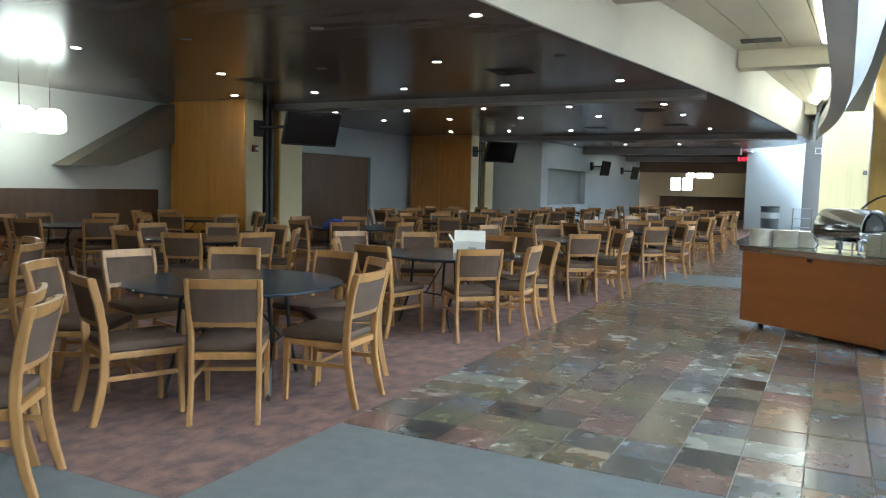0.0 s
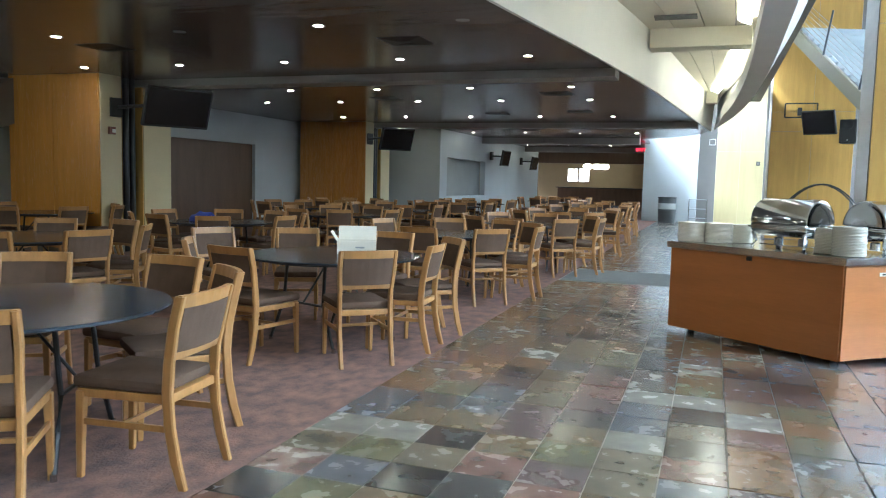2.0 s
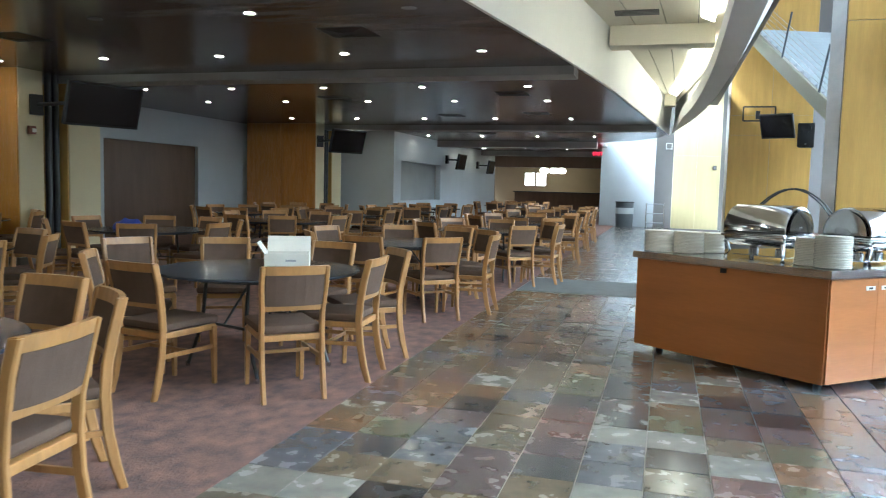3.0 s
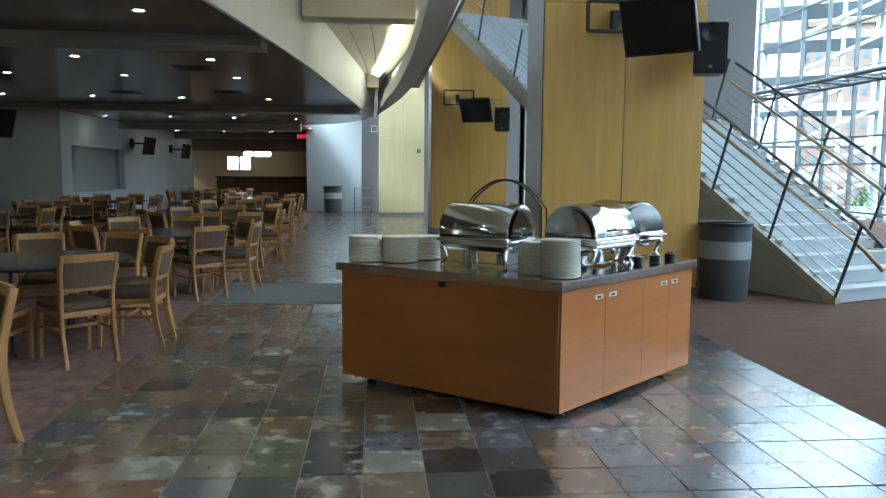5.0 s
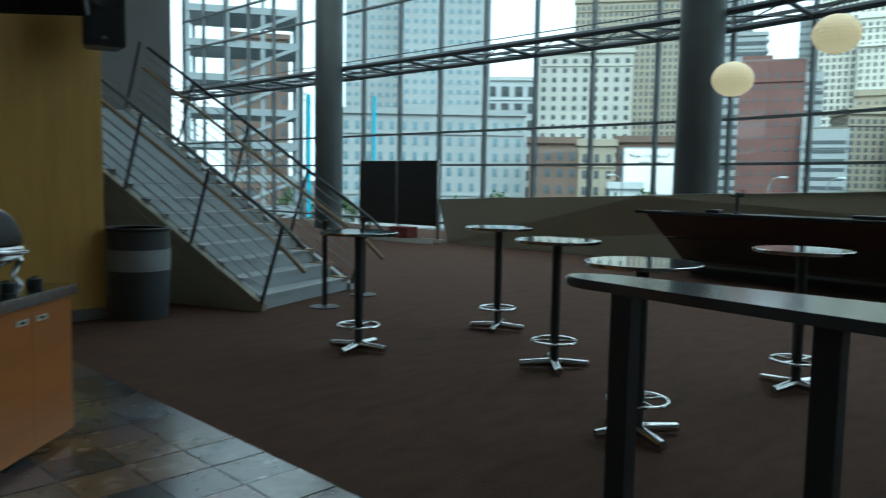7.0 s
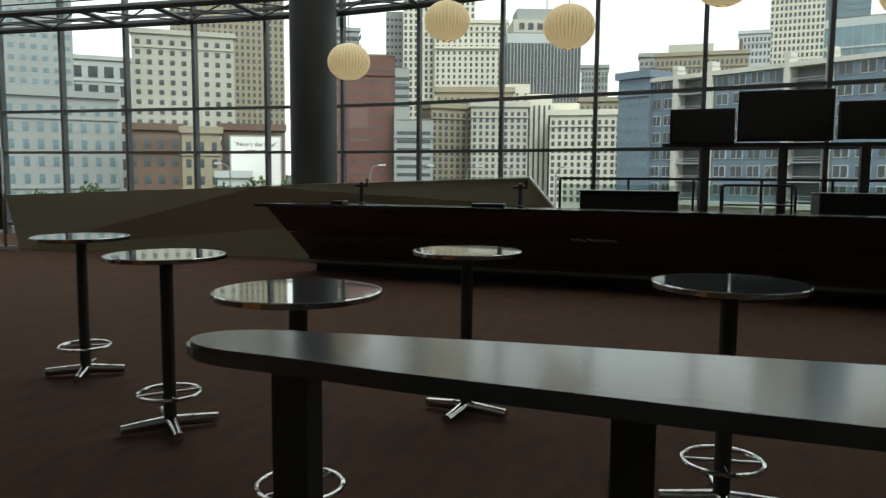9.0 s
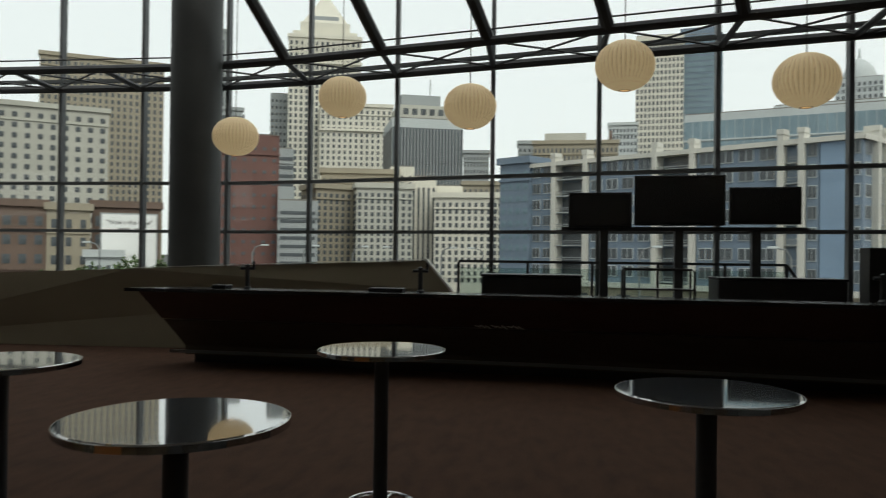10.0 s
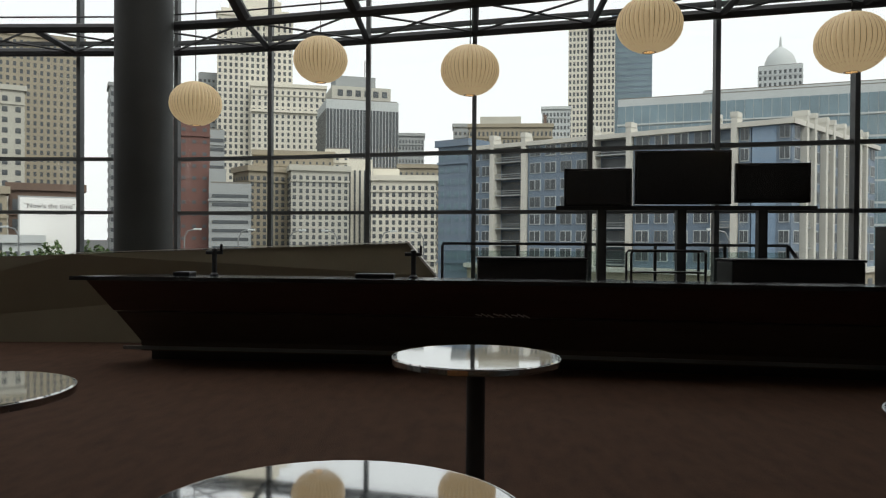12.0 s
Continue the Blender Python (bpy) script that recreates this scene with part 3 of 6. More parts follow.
# low beige guard wall along the stairwell, rising to the south
bm = bmesh.new()
pts = [(17.6, 1.05), (12.0, 1.28), (7.2, 1.47), (6.8, 1.0), (6.8, 0.0), (17.3, 0.0)]
lo = [bm.verts.new((14.3 + (0.3 if y < 8 else 0), y, z)) for y, z in pts]
hi = [bm.verts.new((14.48 + (0.3 if y < 8 else 0), y, z)) for y, z in pts]
bm.faces.new(lo)
bm.faces.new(hi[::-1])
for i in range(len(pts)):
    j = (i + 1) % len(pts)
    bm.faces.new((lo[i], hi[i], hi[j], lo[j]))
solid("guard_wall", bm, BEIGE, "low beige guard wall with a sloping top", "low wall")
bm = bmesh.new()
bar(bm, (14.66, 7.2, 1.49), (14.66, 6.78, 0.99), 0.03, 0.2)
bar(bm, (14.66, 7.2, 1.485), (14.4, 12.0, 1.295), 0.012, 0.2)
solid("trim_guard", bm, WHITE, "pale metal cap on the guard wall", "trim")

# ---- outside ground ----
bm = bmesh.new()
bmesh.ops.create_grid(bm, x_segments=2, y_segments=2, size=2500)
bmesh.ops.translate(bm, verts=bm.verts, vec=(0, 0, -6.0))
ASPHALT = mat("asphalt", (0.06, 0.06, 0.06), 0.9, var=0.2, scale=0.05, fine=2)
solid("ground", bm, ASPHALT, "grey city ground outside the glass", "ground")


# ---- dining chairs ----
def make_chair():
    c = thing("dining_chair", "light oak dining chair with taupe upholstered seat and back", "chair", group="chairs of the dining hall")
    # local: the sitter faces +y, back legs at y = -0.24
    post = [(-0.30, 0.0), (-0.265, 0.12), (-0.235, 0.28), (-0.225, 0.44), (-0.235, 0.58), (-0.265, 0.74), (-0.30, 0.88)]
    for sx in (-1, 1):
        bm = bmesh.new()
        rings = []
        for y, z in post:
            wx, wy = 0.017, 0.025 if z > 0.1 else 0.02
            x = sx * (0.222 + (0.012 if z > 0.6 else 0.0))
            rings.append([bm.verts.new((x + a * wx, y + b * wy, z)) for a, b in ((-1, -0.7), (-0.6, -1), (0.6, -1), (1, -0.7), (1, 0.7), (0.6, 1), (-0.6, 1), (-1, 0.7))])
        for r0, r1 in zip(rings, rings[1:]):
            for k in range(8):
                bm.faces.new((r0[k], r0[(k + 1) % 8], r1[(k + 1) % 8], r1[k]))
        bm.faces.new(rings[0][::-1])
        bm.faces.new(rings[-1])
        part("back_post", bm, OAK, c)
        bm = bmesh.new()
        rings = []
        for x, y, z, h in ((0.215, 0.235, 0.0, 0.015), (0.215, 0.23, 0.2, 0.018), (0.212, 0.222, 0.415, 0.022)):
            rings.append([bm.verts.new((sx * x + a * h, y + b * h, z)) for a, b in ((-1, -1), (1, -1), (1, 1), (-1, 1))])
        for r0, r1 in zip(rings, rings[1:]):
            for k in range(4):
                bm.faces.new((r0[k], r0[(k + 1) % 4], r1[(k + 1) % 4], r1[k]))
        bm.faces.new(rings[0][::-1])
        bm.faces.new(rings[-1])
        bmesh.ops.bevel(bm, geom=bm.edges[:], offset=0.004, segments=1, affect="EDGES")
        part("front_leg", bm, OAK, c)
        part("side_stretcher", boxes((sx * 0.215 - 0.009, sx * 0.215 + 0.009, -0.235, 0.225, 0.255, 0.285), bevel=0.003), OAK, c)

    def bowed(z0, z1, thick, y, bow, w, n=6, lift=0.0):
        """A rail bowed backwards between the posts."""
        bm = bmesh.new()
        rings = []
        for i in range(n + 1):
            u = -1 + 2 * i / n
            yy = y - bow * (1 - u * u)
            dz = lift * (1 - u * u)
            lean = -0.03 * (z1 - z0) / 0.12
            rings.append([bm.verts.new(p) for p in ((u * w, yy - thick, z0 + dz), (u * w, yy + thick, z0 + dz), (u * w, yy + thick + lean, z1 + dz), (u * w, yy - thick + lean, z1 + dz))])
        for r0, r1 in zip(rings, rings[1:]):
            for k in range(4):
                bm.faces.new((r0[k], r0[(k + 1) % 4], r1[(k + 1) % 4], r1[k]))
        bm.faces.new(rings[0][::-1])
        bm.faces.new(rings[-1])
        return bm

    part("top_rail", bowed(0.825, 0.885, 0.014, -0.285, 0.03, 0.245), OAK, c)
    part("mid_rail", bowed(0.585, 0.62, 0.011, -0.238, 0.03, 0.215, lift=0.008), OAK, c)
    part("backrest", bowed(0.622, 0.826, 0.017, -0.242, 0.03, 0.213), FABRIC, c, "taupe fabric back pad")
    part("seat_frame", boxes((-0.225, 0.225, -0.235, 0.24, 0.385, 0.428), bevel=0.006), OAK, c)
    bm = bmesh.new()
    box(bm, -0.235, 0.235, -0.215, 0.262, 0.43, 0.485, bevel=0.022)
    for v in bm.verts:
        if v.co.z > 0.47:
            v.co.z += 0.014 * max(0, 1 - (v.co.x / 0.25) ** 2)
    part("seat", bm, FABRIC, c, "taupe upholstered seat cushion", smooth=True)
    part("front_stretcher", boxes((-0.205, 0.205, 0.0, 0.018, 0.258, 0.282), bevel=0.003), OAK, c)
    for p in c.children:
        p.data.transform(Matrix.Scale(0.9, 4, (1, 0, 0)))
    return c


def make_table():
    t = thing("round_table", "round folding banquet table with dark laminate top", "table", group="tables of the dining hall")
    part("tabletop", lathe(bmesh.new(), [(0, 0.735), (0.75, 0.735), (0.762, 0.74), (0.764, 0.748), (0.756, 0.755), (0.74, 0.755), (0, 0.755)], 56), TABLETOP, t, smooth=True)
    part("apron", lathe(bmesh.new(), [(0.60, 0.71), (0.62, 0.71), (0.62, 0.734), (0.60, 0.734), (0.60, 0.71)], 40), BLACK, t)
    for s in (-1, 1):
        for u in (-1, 1):
            bm = bmesh.new()
            sweep(bm, [(s * 0.30, u * 0.24, 0.72), (s * 0.33, u * 0.25, 0.36), (s * 0.34, u * 0.32, 0.2), (s * 0.35, u * 0.40, 0.02)], 0.014, 8)
            leg = part("leg", bm, BLACK, t, smooth=True)
            part("foot", lathe(bmesh.new(), [(0, 0), (0.017, 0), (0.017, 0.035), (0, 0.035)], 8, (s * 0.35, u * 0.405, 0)), STEEL, leg, "bright foot cap")
        bm = bmesh.new()
        sweep(bm, [(s * 0.33, -0.25, 0.36), (s * 0.33, 0.25, 0.36)], 0.011, 6)
        part("crossbar", bm, BLACK, t)
        bm = bmesh.new()
        sweep(bm, [(s * 0.33, 0, 0.36), (s * 0.04, 0, 0.715)], 0.009, 6)
        part("brace", bm, BLACK, t)
    return t


rnd = random.Random(7)
chair0, table0 = make_chair(), make_table()


def swing(x, y):
    """The hall's grid, turned a little about the walkway."""
    a = radians(0.8 if y < 5.5 else 0.3)
    c, s = math.cos(a), math.sin(a)
    return 0.3 + (x - 0.3) * c - (y - 7.5) * s, 7.5 + (x - 0.3) * s + (y - 7.5) * c


def face(x, y, deg):
    """Chair pose: back feet near (x, y), facing deg degrees from +x."""
    return pose(*swing(x, y), 0, 0, 0, deg - 89.5)


def seat_round(cx, cy, angles, r=1.12, first=None):
    for a in angles:
        ja, jr = a + rnd.uniform(-4, 4), r + rnd.uniform(-0.06, 0.10)
        x, y = cx + (jr - 0.30) * math.cos(radians(ja)), cy + (jr - 0.30) * math.sin(radians(ja))
        copy_thing(chair0, face(x, y, ja + 180 + rnd.uniform(-7, 7)))


def set_table(cx, cy, deg):
    copy_thing(table0, pose(*swing(cx, cy), 0, 0, 0, deg))


# nearest table, chair by chair: (x, y of the middle of the back feet, heading)
set_table(-3.2, 3.72, 25)


def chair_feet(x, y, deg):
    """Chair whose back feet stand either side of (x, y)."""
    a = radians(deg)
    copy_thing(chair0, face(x + 0.30 * math.cos(a), y + 0.30 * math.sin(a), deg))


for x, y, d in ((-2.61, 2.95, 123), (-2.13, 3.83, 186), (-3.42, 2.62, 66), (-4.32, 3.0, 28), (-4.58, 3.98, -16), (-4.08, 4.70, -58), (-3.2, 4.98, 265), (-2.55, 4.62, 232)):
    chair_feet(x, y, d)
set_table(-2.98, 6.78, 70)
for x, y, d in ((-2.28, 6.0, 132), (-2.03, 6.82, 184), (-2.14, 7.6, 222), (-3.3, 5.72, 78), (-4.05, 6.2, 30), (-4.68, 7.42, -30), (-3.98, 7.92, -62), (-2.9, 7.98, 262)):
    chair_feet(x, y, d)
set_table(-2.92, 10.02, 40)
for x, y, d in ((-2.21, 9.19, 132), (-1.83, 10.0, 180), (-2.1, 10.8, 226), (-3.0, 8.9, 86), (-3.85, 9.4, 35), (-4.1, 10.4, -20), (-3.4, 11.2, -66), (-2.6, 11.3, 250)):
    chair_feet(x, y, d)
for x, y, d in ((-2.70, 1.86, 217), (-3.12, 2.12, 228)):
    chair_feet(x, y, d)
for i, cy in enumerate((13.1, 16.3, 19.5, 22.7, 25.9)):
    cx = (-2.62, -2.6, -2.75, -2.85, -3.1)[i]
    set_table(cx, cy, 30 * i)
    seat_round(cx, cy, (-48, 0, 45, 92, 135, 180, 226, 270))
for i, cy in enumerate((3.3, 6.75, 10.2, 13.5, 16.8, 20.1, 23.4)):
    cx = -6.45 + (0.1 if i % 2 else -0.1)
    set_table(cx, cy, 50 * i)
    seat_round(cx, cy, (-60, -14, 34, 80, 124, 168, 214, 258))
for i, cy in enumerate((4.4, 7.5, 10.4, 16.2, 19.2)):
    cx = -10.0 + (0.2 if i % 2 else -0.1) + (1.2 if cy > 15 else 0)
    set_table(cx, cy, 20 * i)
    seat_round(cx, cy, (-70, -20, 28, 74, 120, 166, 212, 256))
for i, cy in enumerate((29.2, 32.5)):
    for cx in (-5.6,):
        set_table(cx, cy, 35 * i)
        seat_round(cx, cy, (-64, -18, 30, 76, 120, 168, 212, 258))
for o in (chair0, table0):
    for k in list(o.children_recursive) + [o]:
        bpy.data.objects.remove(k)

# things on the tables
cb = thing("cardboard_box", "open white cardboard box on a round table", "box", pose(-2.85, 6.98, 0.757, 0, 0, 24))
part("carton", boxes((-0.17, 0.17, -0.13, -0.125, 0, 0.11), (-0.17, 0.17, 0.125, 0.13, 0, 0.11), (-0.17, -0.165, -0.125, 0.125, 0, 0.11), (0.165, 0.17, -0.125, 0.125, 0, 0.11), (-0.165, 0.165, -0.125, 0.125, 0, 0.005)), CARD, cb)
bm = bmesh.new()
box(bm, -0.17, 0.17, 0.0, 0.005, 0, 0.13, m=pose(0, 0.128, 0.108, -22, 0, 0))
part("flap", bm, CARD, cb)
bm = bmesh.new()
box(bm, 0.0, 0.005, -0.12, 0.12, 0, 0.10, m=pose(-0.172, 0, 0.108, 0, -34, 0))
part("flap", bm, CARD, cb)
part("printed_mark", boxes((-0.01, 0.07, -0.133, -0.1305, 0.05, 0.065)), PRINTGREY, cb)
bm = bmesh.new()
bmesh.ops.create_uvsphere(bm, u_segments=20, v_segments=10, radius=0.2)
for v in bm.verts:
    v.co.z = max(0, v.co.z) * 0.65 * (1 + 0.5 * noise.noise(v.co * 9)) + 0.757
    v.co.x = v.co.x * 1.1 - 6.75
    v.co.y = v.co.y * 0.8 + 10.0
solid("folded_cloth", bm, BLUECLOTH, "crumpled bright blue cloth on a round table", "cloth", kind="", smooth=True)


# ---- ceiling fittings ----
def downlight(x, y, lit=True):
    d = thing("downlight", "lit recessed round ceiling downlight" if lit else "unlit recessed round ceiling downlight", "downlight", pose(x, y, CEIL), "ceiling downlights")
    part("trim_ring", lathe(bmesh.new(), [(0.05, -0.002), (0.075, -0.006), (0.075, -0.001), (0.05, -0.001)], 20), BEAM, d)
    part("lens", lathe(bmesh.new(), [(0, -0.003), (0.05, -0.003), (0.05, -0.001), (0, -0.001)], 20), LAMPON if lit else BEAM, d, "glowing lens" if lit else "dark lens")
    return d


lit0, dark0 = downlight(-2.3, 10.95), downlight(-2.45, 8.6, False)
for r, y in enumerate((1.7, 4.1, 6.4, 8.75, 11.1, 14.4, 16.5, 20.3, 23.4, 26.5, 31.5, 34.5, 38.0, 41.5, 44.5)):
    for k in range(5):
        x = -2.3 - 1.82 * k + (0.0 if y > 8 else -0.2)
        if (k == 0 and y in (11.1, 8.75)) or x < -8 and y > 24:
            continue
        lit = not ((y == 8.75 and k in (0, 2, 4)) or (y == 6.4 and k in (1, 2)))
        copy_thing(lit0 if lit else dark0, pose(x, y - 0.15 - 0.06 * k, CEIL))


def vent(x, y):
    v = thing("ceiling_vent", "dark square stepped air diffuser in the ceiling", "air vent", pose(x, y, CEIL), "ceiling vents")
    for i, r in enumerate((0.28, 0.21, 0.14)):
        bm = bmesh.new()
        z = -0.002 - 0.004 * i
        lo = [bm.verts.new((sx * r, sy * r, z)) for sx, sy in ((-1, -1), (1, -1), (1, 1), (-1, 1))]
        hi = [bm.verts.new((sx * (r - 0.06), sy * (r - 0.06), z - 0.01)) for sx, sy in ((-1, -1), (1, -1), (1, 1), (-1, 1))]
        up = [bm.verts.new((sx * (r - 0.06), sy * (r - 0.06), z - 0.006)) for sx, sy in ((-1, -1), (1, -1), (1, 1), (-1, 1))]
        for k in range(4):
            j = (k + 1) % 4
            bm.faces.new((lo[k], lo[j], hi[j], hi[k]))
            bm.faces.new((hi[k], hi[j], up[j], up[k]))
        part("louvre_ring", bm, BLACK, v)
    part("back_plate", boxes((-0.27, 0.27, -0.27, 0.27, -0.003, -0.001)), BLACK, v)
    return v


vent0 = vent(-3.5, 9.6)
for x, y in ((-7.7, 9.2), (-2.75, 15.2), (-6.4, 15.6), (-2.9, 18.8), (-5.0, 19.2), (-3.0, 24.5), (-5.5, 25.0), (-12.5, 8.6), (-3.2, 27.5), (-4.3, 31.0)):
    copy_thing(vent0, pose(x, y, CEIL))

exit_sign = thing("exit_sign", "red glowing exit sign under the ceiling", "exit sign", pose(-2.75, 33.0, CEIL - 0.33))
part("housing", boxes((-0.16, 0.16, -0.02, 0.02, 0, 0.2), bevel=0.005), BLACKPLASTIC, exit_sign)
part("hanger", boxes((-0.01, 0.01, -0.01, 0.01, 0.2, 0.33)), BLACK, exit_sign)


def letters(word, size, material, parent, m, name="lettering"):
    cu = bpy.data.curves.new(name, "FONT")
    cu.body, cu.size, cu.align_x, cu.align_y, cu.extrude = word, size, "CENTER", "CENTER", 0.002
    tmp = new("tmp", cu)
    deps = bpy.context.evaluated_depsgraph_get()
    me = bpy.data.meshes.new_from_object(tmp.evaluated_get(deps))
    bpy.data.objects.remove(tmp)
    me.materials.clear()
    me.materials.append(material)
    ob = new(name, me)
    ob.parent = parent
    ob.matrix_local = m
    return ob


letters("EXIT", 0.2, EXITRED, exit_sign, pose(0, -0.024, 0.1, 90, 0, 0))


# ---- televisions and loudspeakers on the columns ----
def wall_tv(x, y, z, yaw, w=0.82, h=0.5, tilt=12, to=(0, 0, 0)):
    t = thing("television", "black flat television tilted down on a wall bracket", "television", pose(x, y, z, 0, 0, yaw), "bracketed televisions")
    m = pose(0, 0, 0, tilt, 0, 0)
    bm = bmesh.new()
    box(bm, -w / 2, w / 2, -0.04, 0.04, -h / 2, h / 2, bevel=0.012, m=m)
    part("cabinet", bm, BLACKPLASTIC, t)
    bm = bmesh.new()
    box(bm, -w / 2 + 0.03, w / 2 - 0.03, -0.0435, -0.0405, -h / 2 + 0.04, h / 2 - 0.03, m=m)
    part("screen", bm, SCREEN, t, "dark switched-off screen")
    bm = bmesh.new()
    end = t.matrix_world.inverted() @ Vector(to)
    sweep(bm, [(0, 0.03, 0.05), (0, 0.14, 0.08), end * 0.6 + Vector((0, 0.06, 0.03)), end], 0.03, 8)
    part("bracket_arm", bm, BLACK, t)
    bm = bmesh.new()
    box(bm, -0.1, 0.1, -0.1, 0.1, -0.16, 0.16, m=Matrix.Translation(end))
    part("wall_plate", bm, BLACK, t)
    return t


def loudspeaker(x, y, z, yaw):
    s = thing("loudspeaker", "black boxy loudspeaker hung on a column", "loudspeaker", pose(x, y, z, 0, 0, yaw), "hung loudspeakers")
    bm = prism(bmesh.new(), [(-0.19, -0.17), (0.19, -0.17), (0.15, 0.17), (-0.15, 0.17)], 0, 0.58)
    bmesh.ops.bevel(bm, geom=bm.edges[:], offset=0.012, segments=2, affect="EDGES")
    part("cabinet", bm, BLACKPLASTIC, s)
    part("grille", boxes((-0.165, 0.165, -0.182, -0.172, 0.04, 0.36), bevel=0.004), BLACK, s)
    part("horn", lathe(bmesh.new(), [(0.03, 0.0), (0.11, 0.03), (0.12, 0.03), (0.12, 0.0)], 16, (0, 0, 0)), BLACK, s).matrix_local = pose(0, -0.172, 0.46, 90, 0, 0)
    part("badge", boxes((-0.02, 0.02, -0.186, -0.1825, 0.06, 0.09)), PRINTGREY, s)
    bm = bmesh.new()
    sweep(bm, [(0, 0.15, 0.3), (0, 0.36, 0.3)], 0.03, 8)
    part("bracket_arm", bm, BLACK, s)
    return s


wall_tv(3.25, 11.72, 3.24, -42, 0.88, 0.66, 22, (3.2, 12.28, 3.35))
loudspeaker(3.93, 11.9, 2.72, -16)
wall_tv(2.5, 21.9, 3.08, -28, 0.80, 0.62, 24, (2.6, 22.48, 3.2))
loudspeaker(3.2, 22.1, 2.58, -14)
wall_tv(-8.22, 11.3, 2.5, 66, 1.14, 0.66, 20, (-9.8, 11.6, 2.55))
wall_tv(-7.95, 19.85, 2.5, 54, 0.98, 0.62, 20, (-9.6, 21.6, 2.6))
wall_tv(-7.6, 29.9, 2.35, 88, 1.0, 0.6, 10, (-8.3, 30.2, 2.45))
wall_tv(-7.6, 35.0, 2.3, 88, 1.0, 0.6, 10, (-8.3, 35.2, 2.4))
for x, y in ((2.55, 12.2), (1.75, 22.4)):
    bm = bmesh.new()
    for p, q in (((0, 0), (0.75, 0)), ((0, 0.35), (0.75, 0.35)), ((0, 0), (0, 0.35)), ((0.75, 0), (0.75, 0.35))):
        bar(bm, (x + p[0], y, 3.25 + p[1]), (x + q[0], y, 3.25 + q[1]), 0.035, 0.035) if p[1] == q[1] else box(bm, x + p[0] - 0.018, x + p[0] + 0.018, y - 0.018, y + 0.018, 3.25, 3.6)
    box(bm, x + 0.3, x + 0.4, y, y + 0.11, 3.3, 3.5)
    solid("mounting_frame", bm, BLACK, "black tubular mounting frame on a column", "bracket", kind="")


# ---- small fixtures ----
for x0, x1, y, z, h, lab in ((-0.12, 0.12, 33.31, 3.1, 0.24, "small white wall loudspeaker box"), (1.5, 1.62, 29.96, 2.22, 0.14, "small dark alarm unit on a column")):
    f = thing("wall_unit", lab, "wall unit", pose((x0 + x1) / 2, y, z))
    part("case", boxes((-(x1 - x0) / 2, (x1 - x0) / 2, -0.05, 0.09, 0, h), bevel=0.01), WHITE if y > 32 else BLACKPLASTIC, f)
    part("face", boxes((-(x1 - x0) / 2 + 0.02, (x1 - x0) / 2 - 0.02, -0.056, -0.051, 0.02, h - 0.02)), BEAM, f)
f = thing("wall_unit", "small dark alarm box with a pale lamp on a column", "wall unit", pose(-9.79, 11.5, 2.08))
part("case", boxes((0, 0.05, -0.07, 0.07, 0, 0.13), bevel=0.006), REDWOOD, f)
part("face", boxes((0.05, 0.06, -0.02, 0.06, 0.03, 0.09)), WHITE, f)
rg = thing("tray_register", "slotted white air register in the tray ceiling", "air vent", pose(-0.53, 12.72, CEIL + 0.795))
for k in range(4):
    part("slat", boxes((-0.3, 0.3, -0.14 + 0.08 * k, -0.10 + 0.08 * k, -0.02, 0.0), bevel=0.003), BEAM, rg)
ct = thing("shelf_cart", "low tubular metal shelf cart by the far wall", "cart", pose(-0.42, 32.2, 0))
for u in (-0.33, 0.33):
    for v in (-0.2, 0.2):
        bm = bmesh.new()
        sweep(bm, [(u, v, 0), (u, v, 0.95)], 0.014, 6)
        part("upright", bm, STEEL, ct)
for z in (0.2, 0.56, 0.93):
    part("shelf", boxes((-0.33, 0.33, -0.2, 0.2, z - 0.012, z + 0.012)), GREYSTEEL, ct)
lc = thing("lobby_counter", "dark wood reception counter in the far lobby", "counter", pose(-5.9, 45.2, 0))
part("front", boxes((-2.5, 2.5, -0.3, 0.3, 0, 1.2), bevel=0.01), BROWN, lc)
part("counter_top", boxes((-2.6, 2.6, -0.4, 0.4, 1.2, 1.25), bevel=0.006), BLACK, lc)
for x in (-6.9, -6.35, -5.9):
    p = thing("lobby_pendant", "bright round pendant lamp in the far lobby", "pendant lamp", pose(x, 46.0, 2.3), "lobby pendants")
    part("shade", lathe(bmesh.new(), [(0, 0), (0.2, 0.03), (0.27, 0.16), (0.2, 0.3), (0, 0.34)], 20), PENDANT, p, smooth=True)
    part("stem", boxes((-0.008, 0.008, -0.008, 0.008, 0.34, CEIL - 2.3)), BLACK, p)

# ---- bins ----
def bin_can(x, y, r=0.29, h=0.92):
    b = thing("trash_can", "dark grey round trash can with a pale band", "trash can", pose(x, y, 0), "trash cans")
    part("body", lathe(bmesh.new(), [(0, 0), (r * 0.92, 0), (r * 0.93, 0.02), (r, h * 0.52), (r, h - 0.04), (r - 0.02, h - 0.04), (r * 0.9, 0.1), (0, 0.1)], 28), BINGREY, b, smooth=True)
    part("band", lathe(bmesh.new(), [(r * 0.985, h * 0.53), (r + 0.005, h * 0.53), (r + 0.005, h * 0.76), (r * 0.985, h * 0.76)], 28), BINBAND, b, "paler grey band", smooth=True)
    part("lid_rim", lathe(bmesh.new(), [(r - 0.05, h - 0.04), (r + 0.02, h - 0.04), (r + 0.025, h - 0.01), (r + 0.01, h), (r - 0.05, h - 0.01)], 28), BLACKPLASTIC, b, smooth=True)
    return b


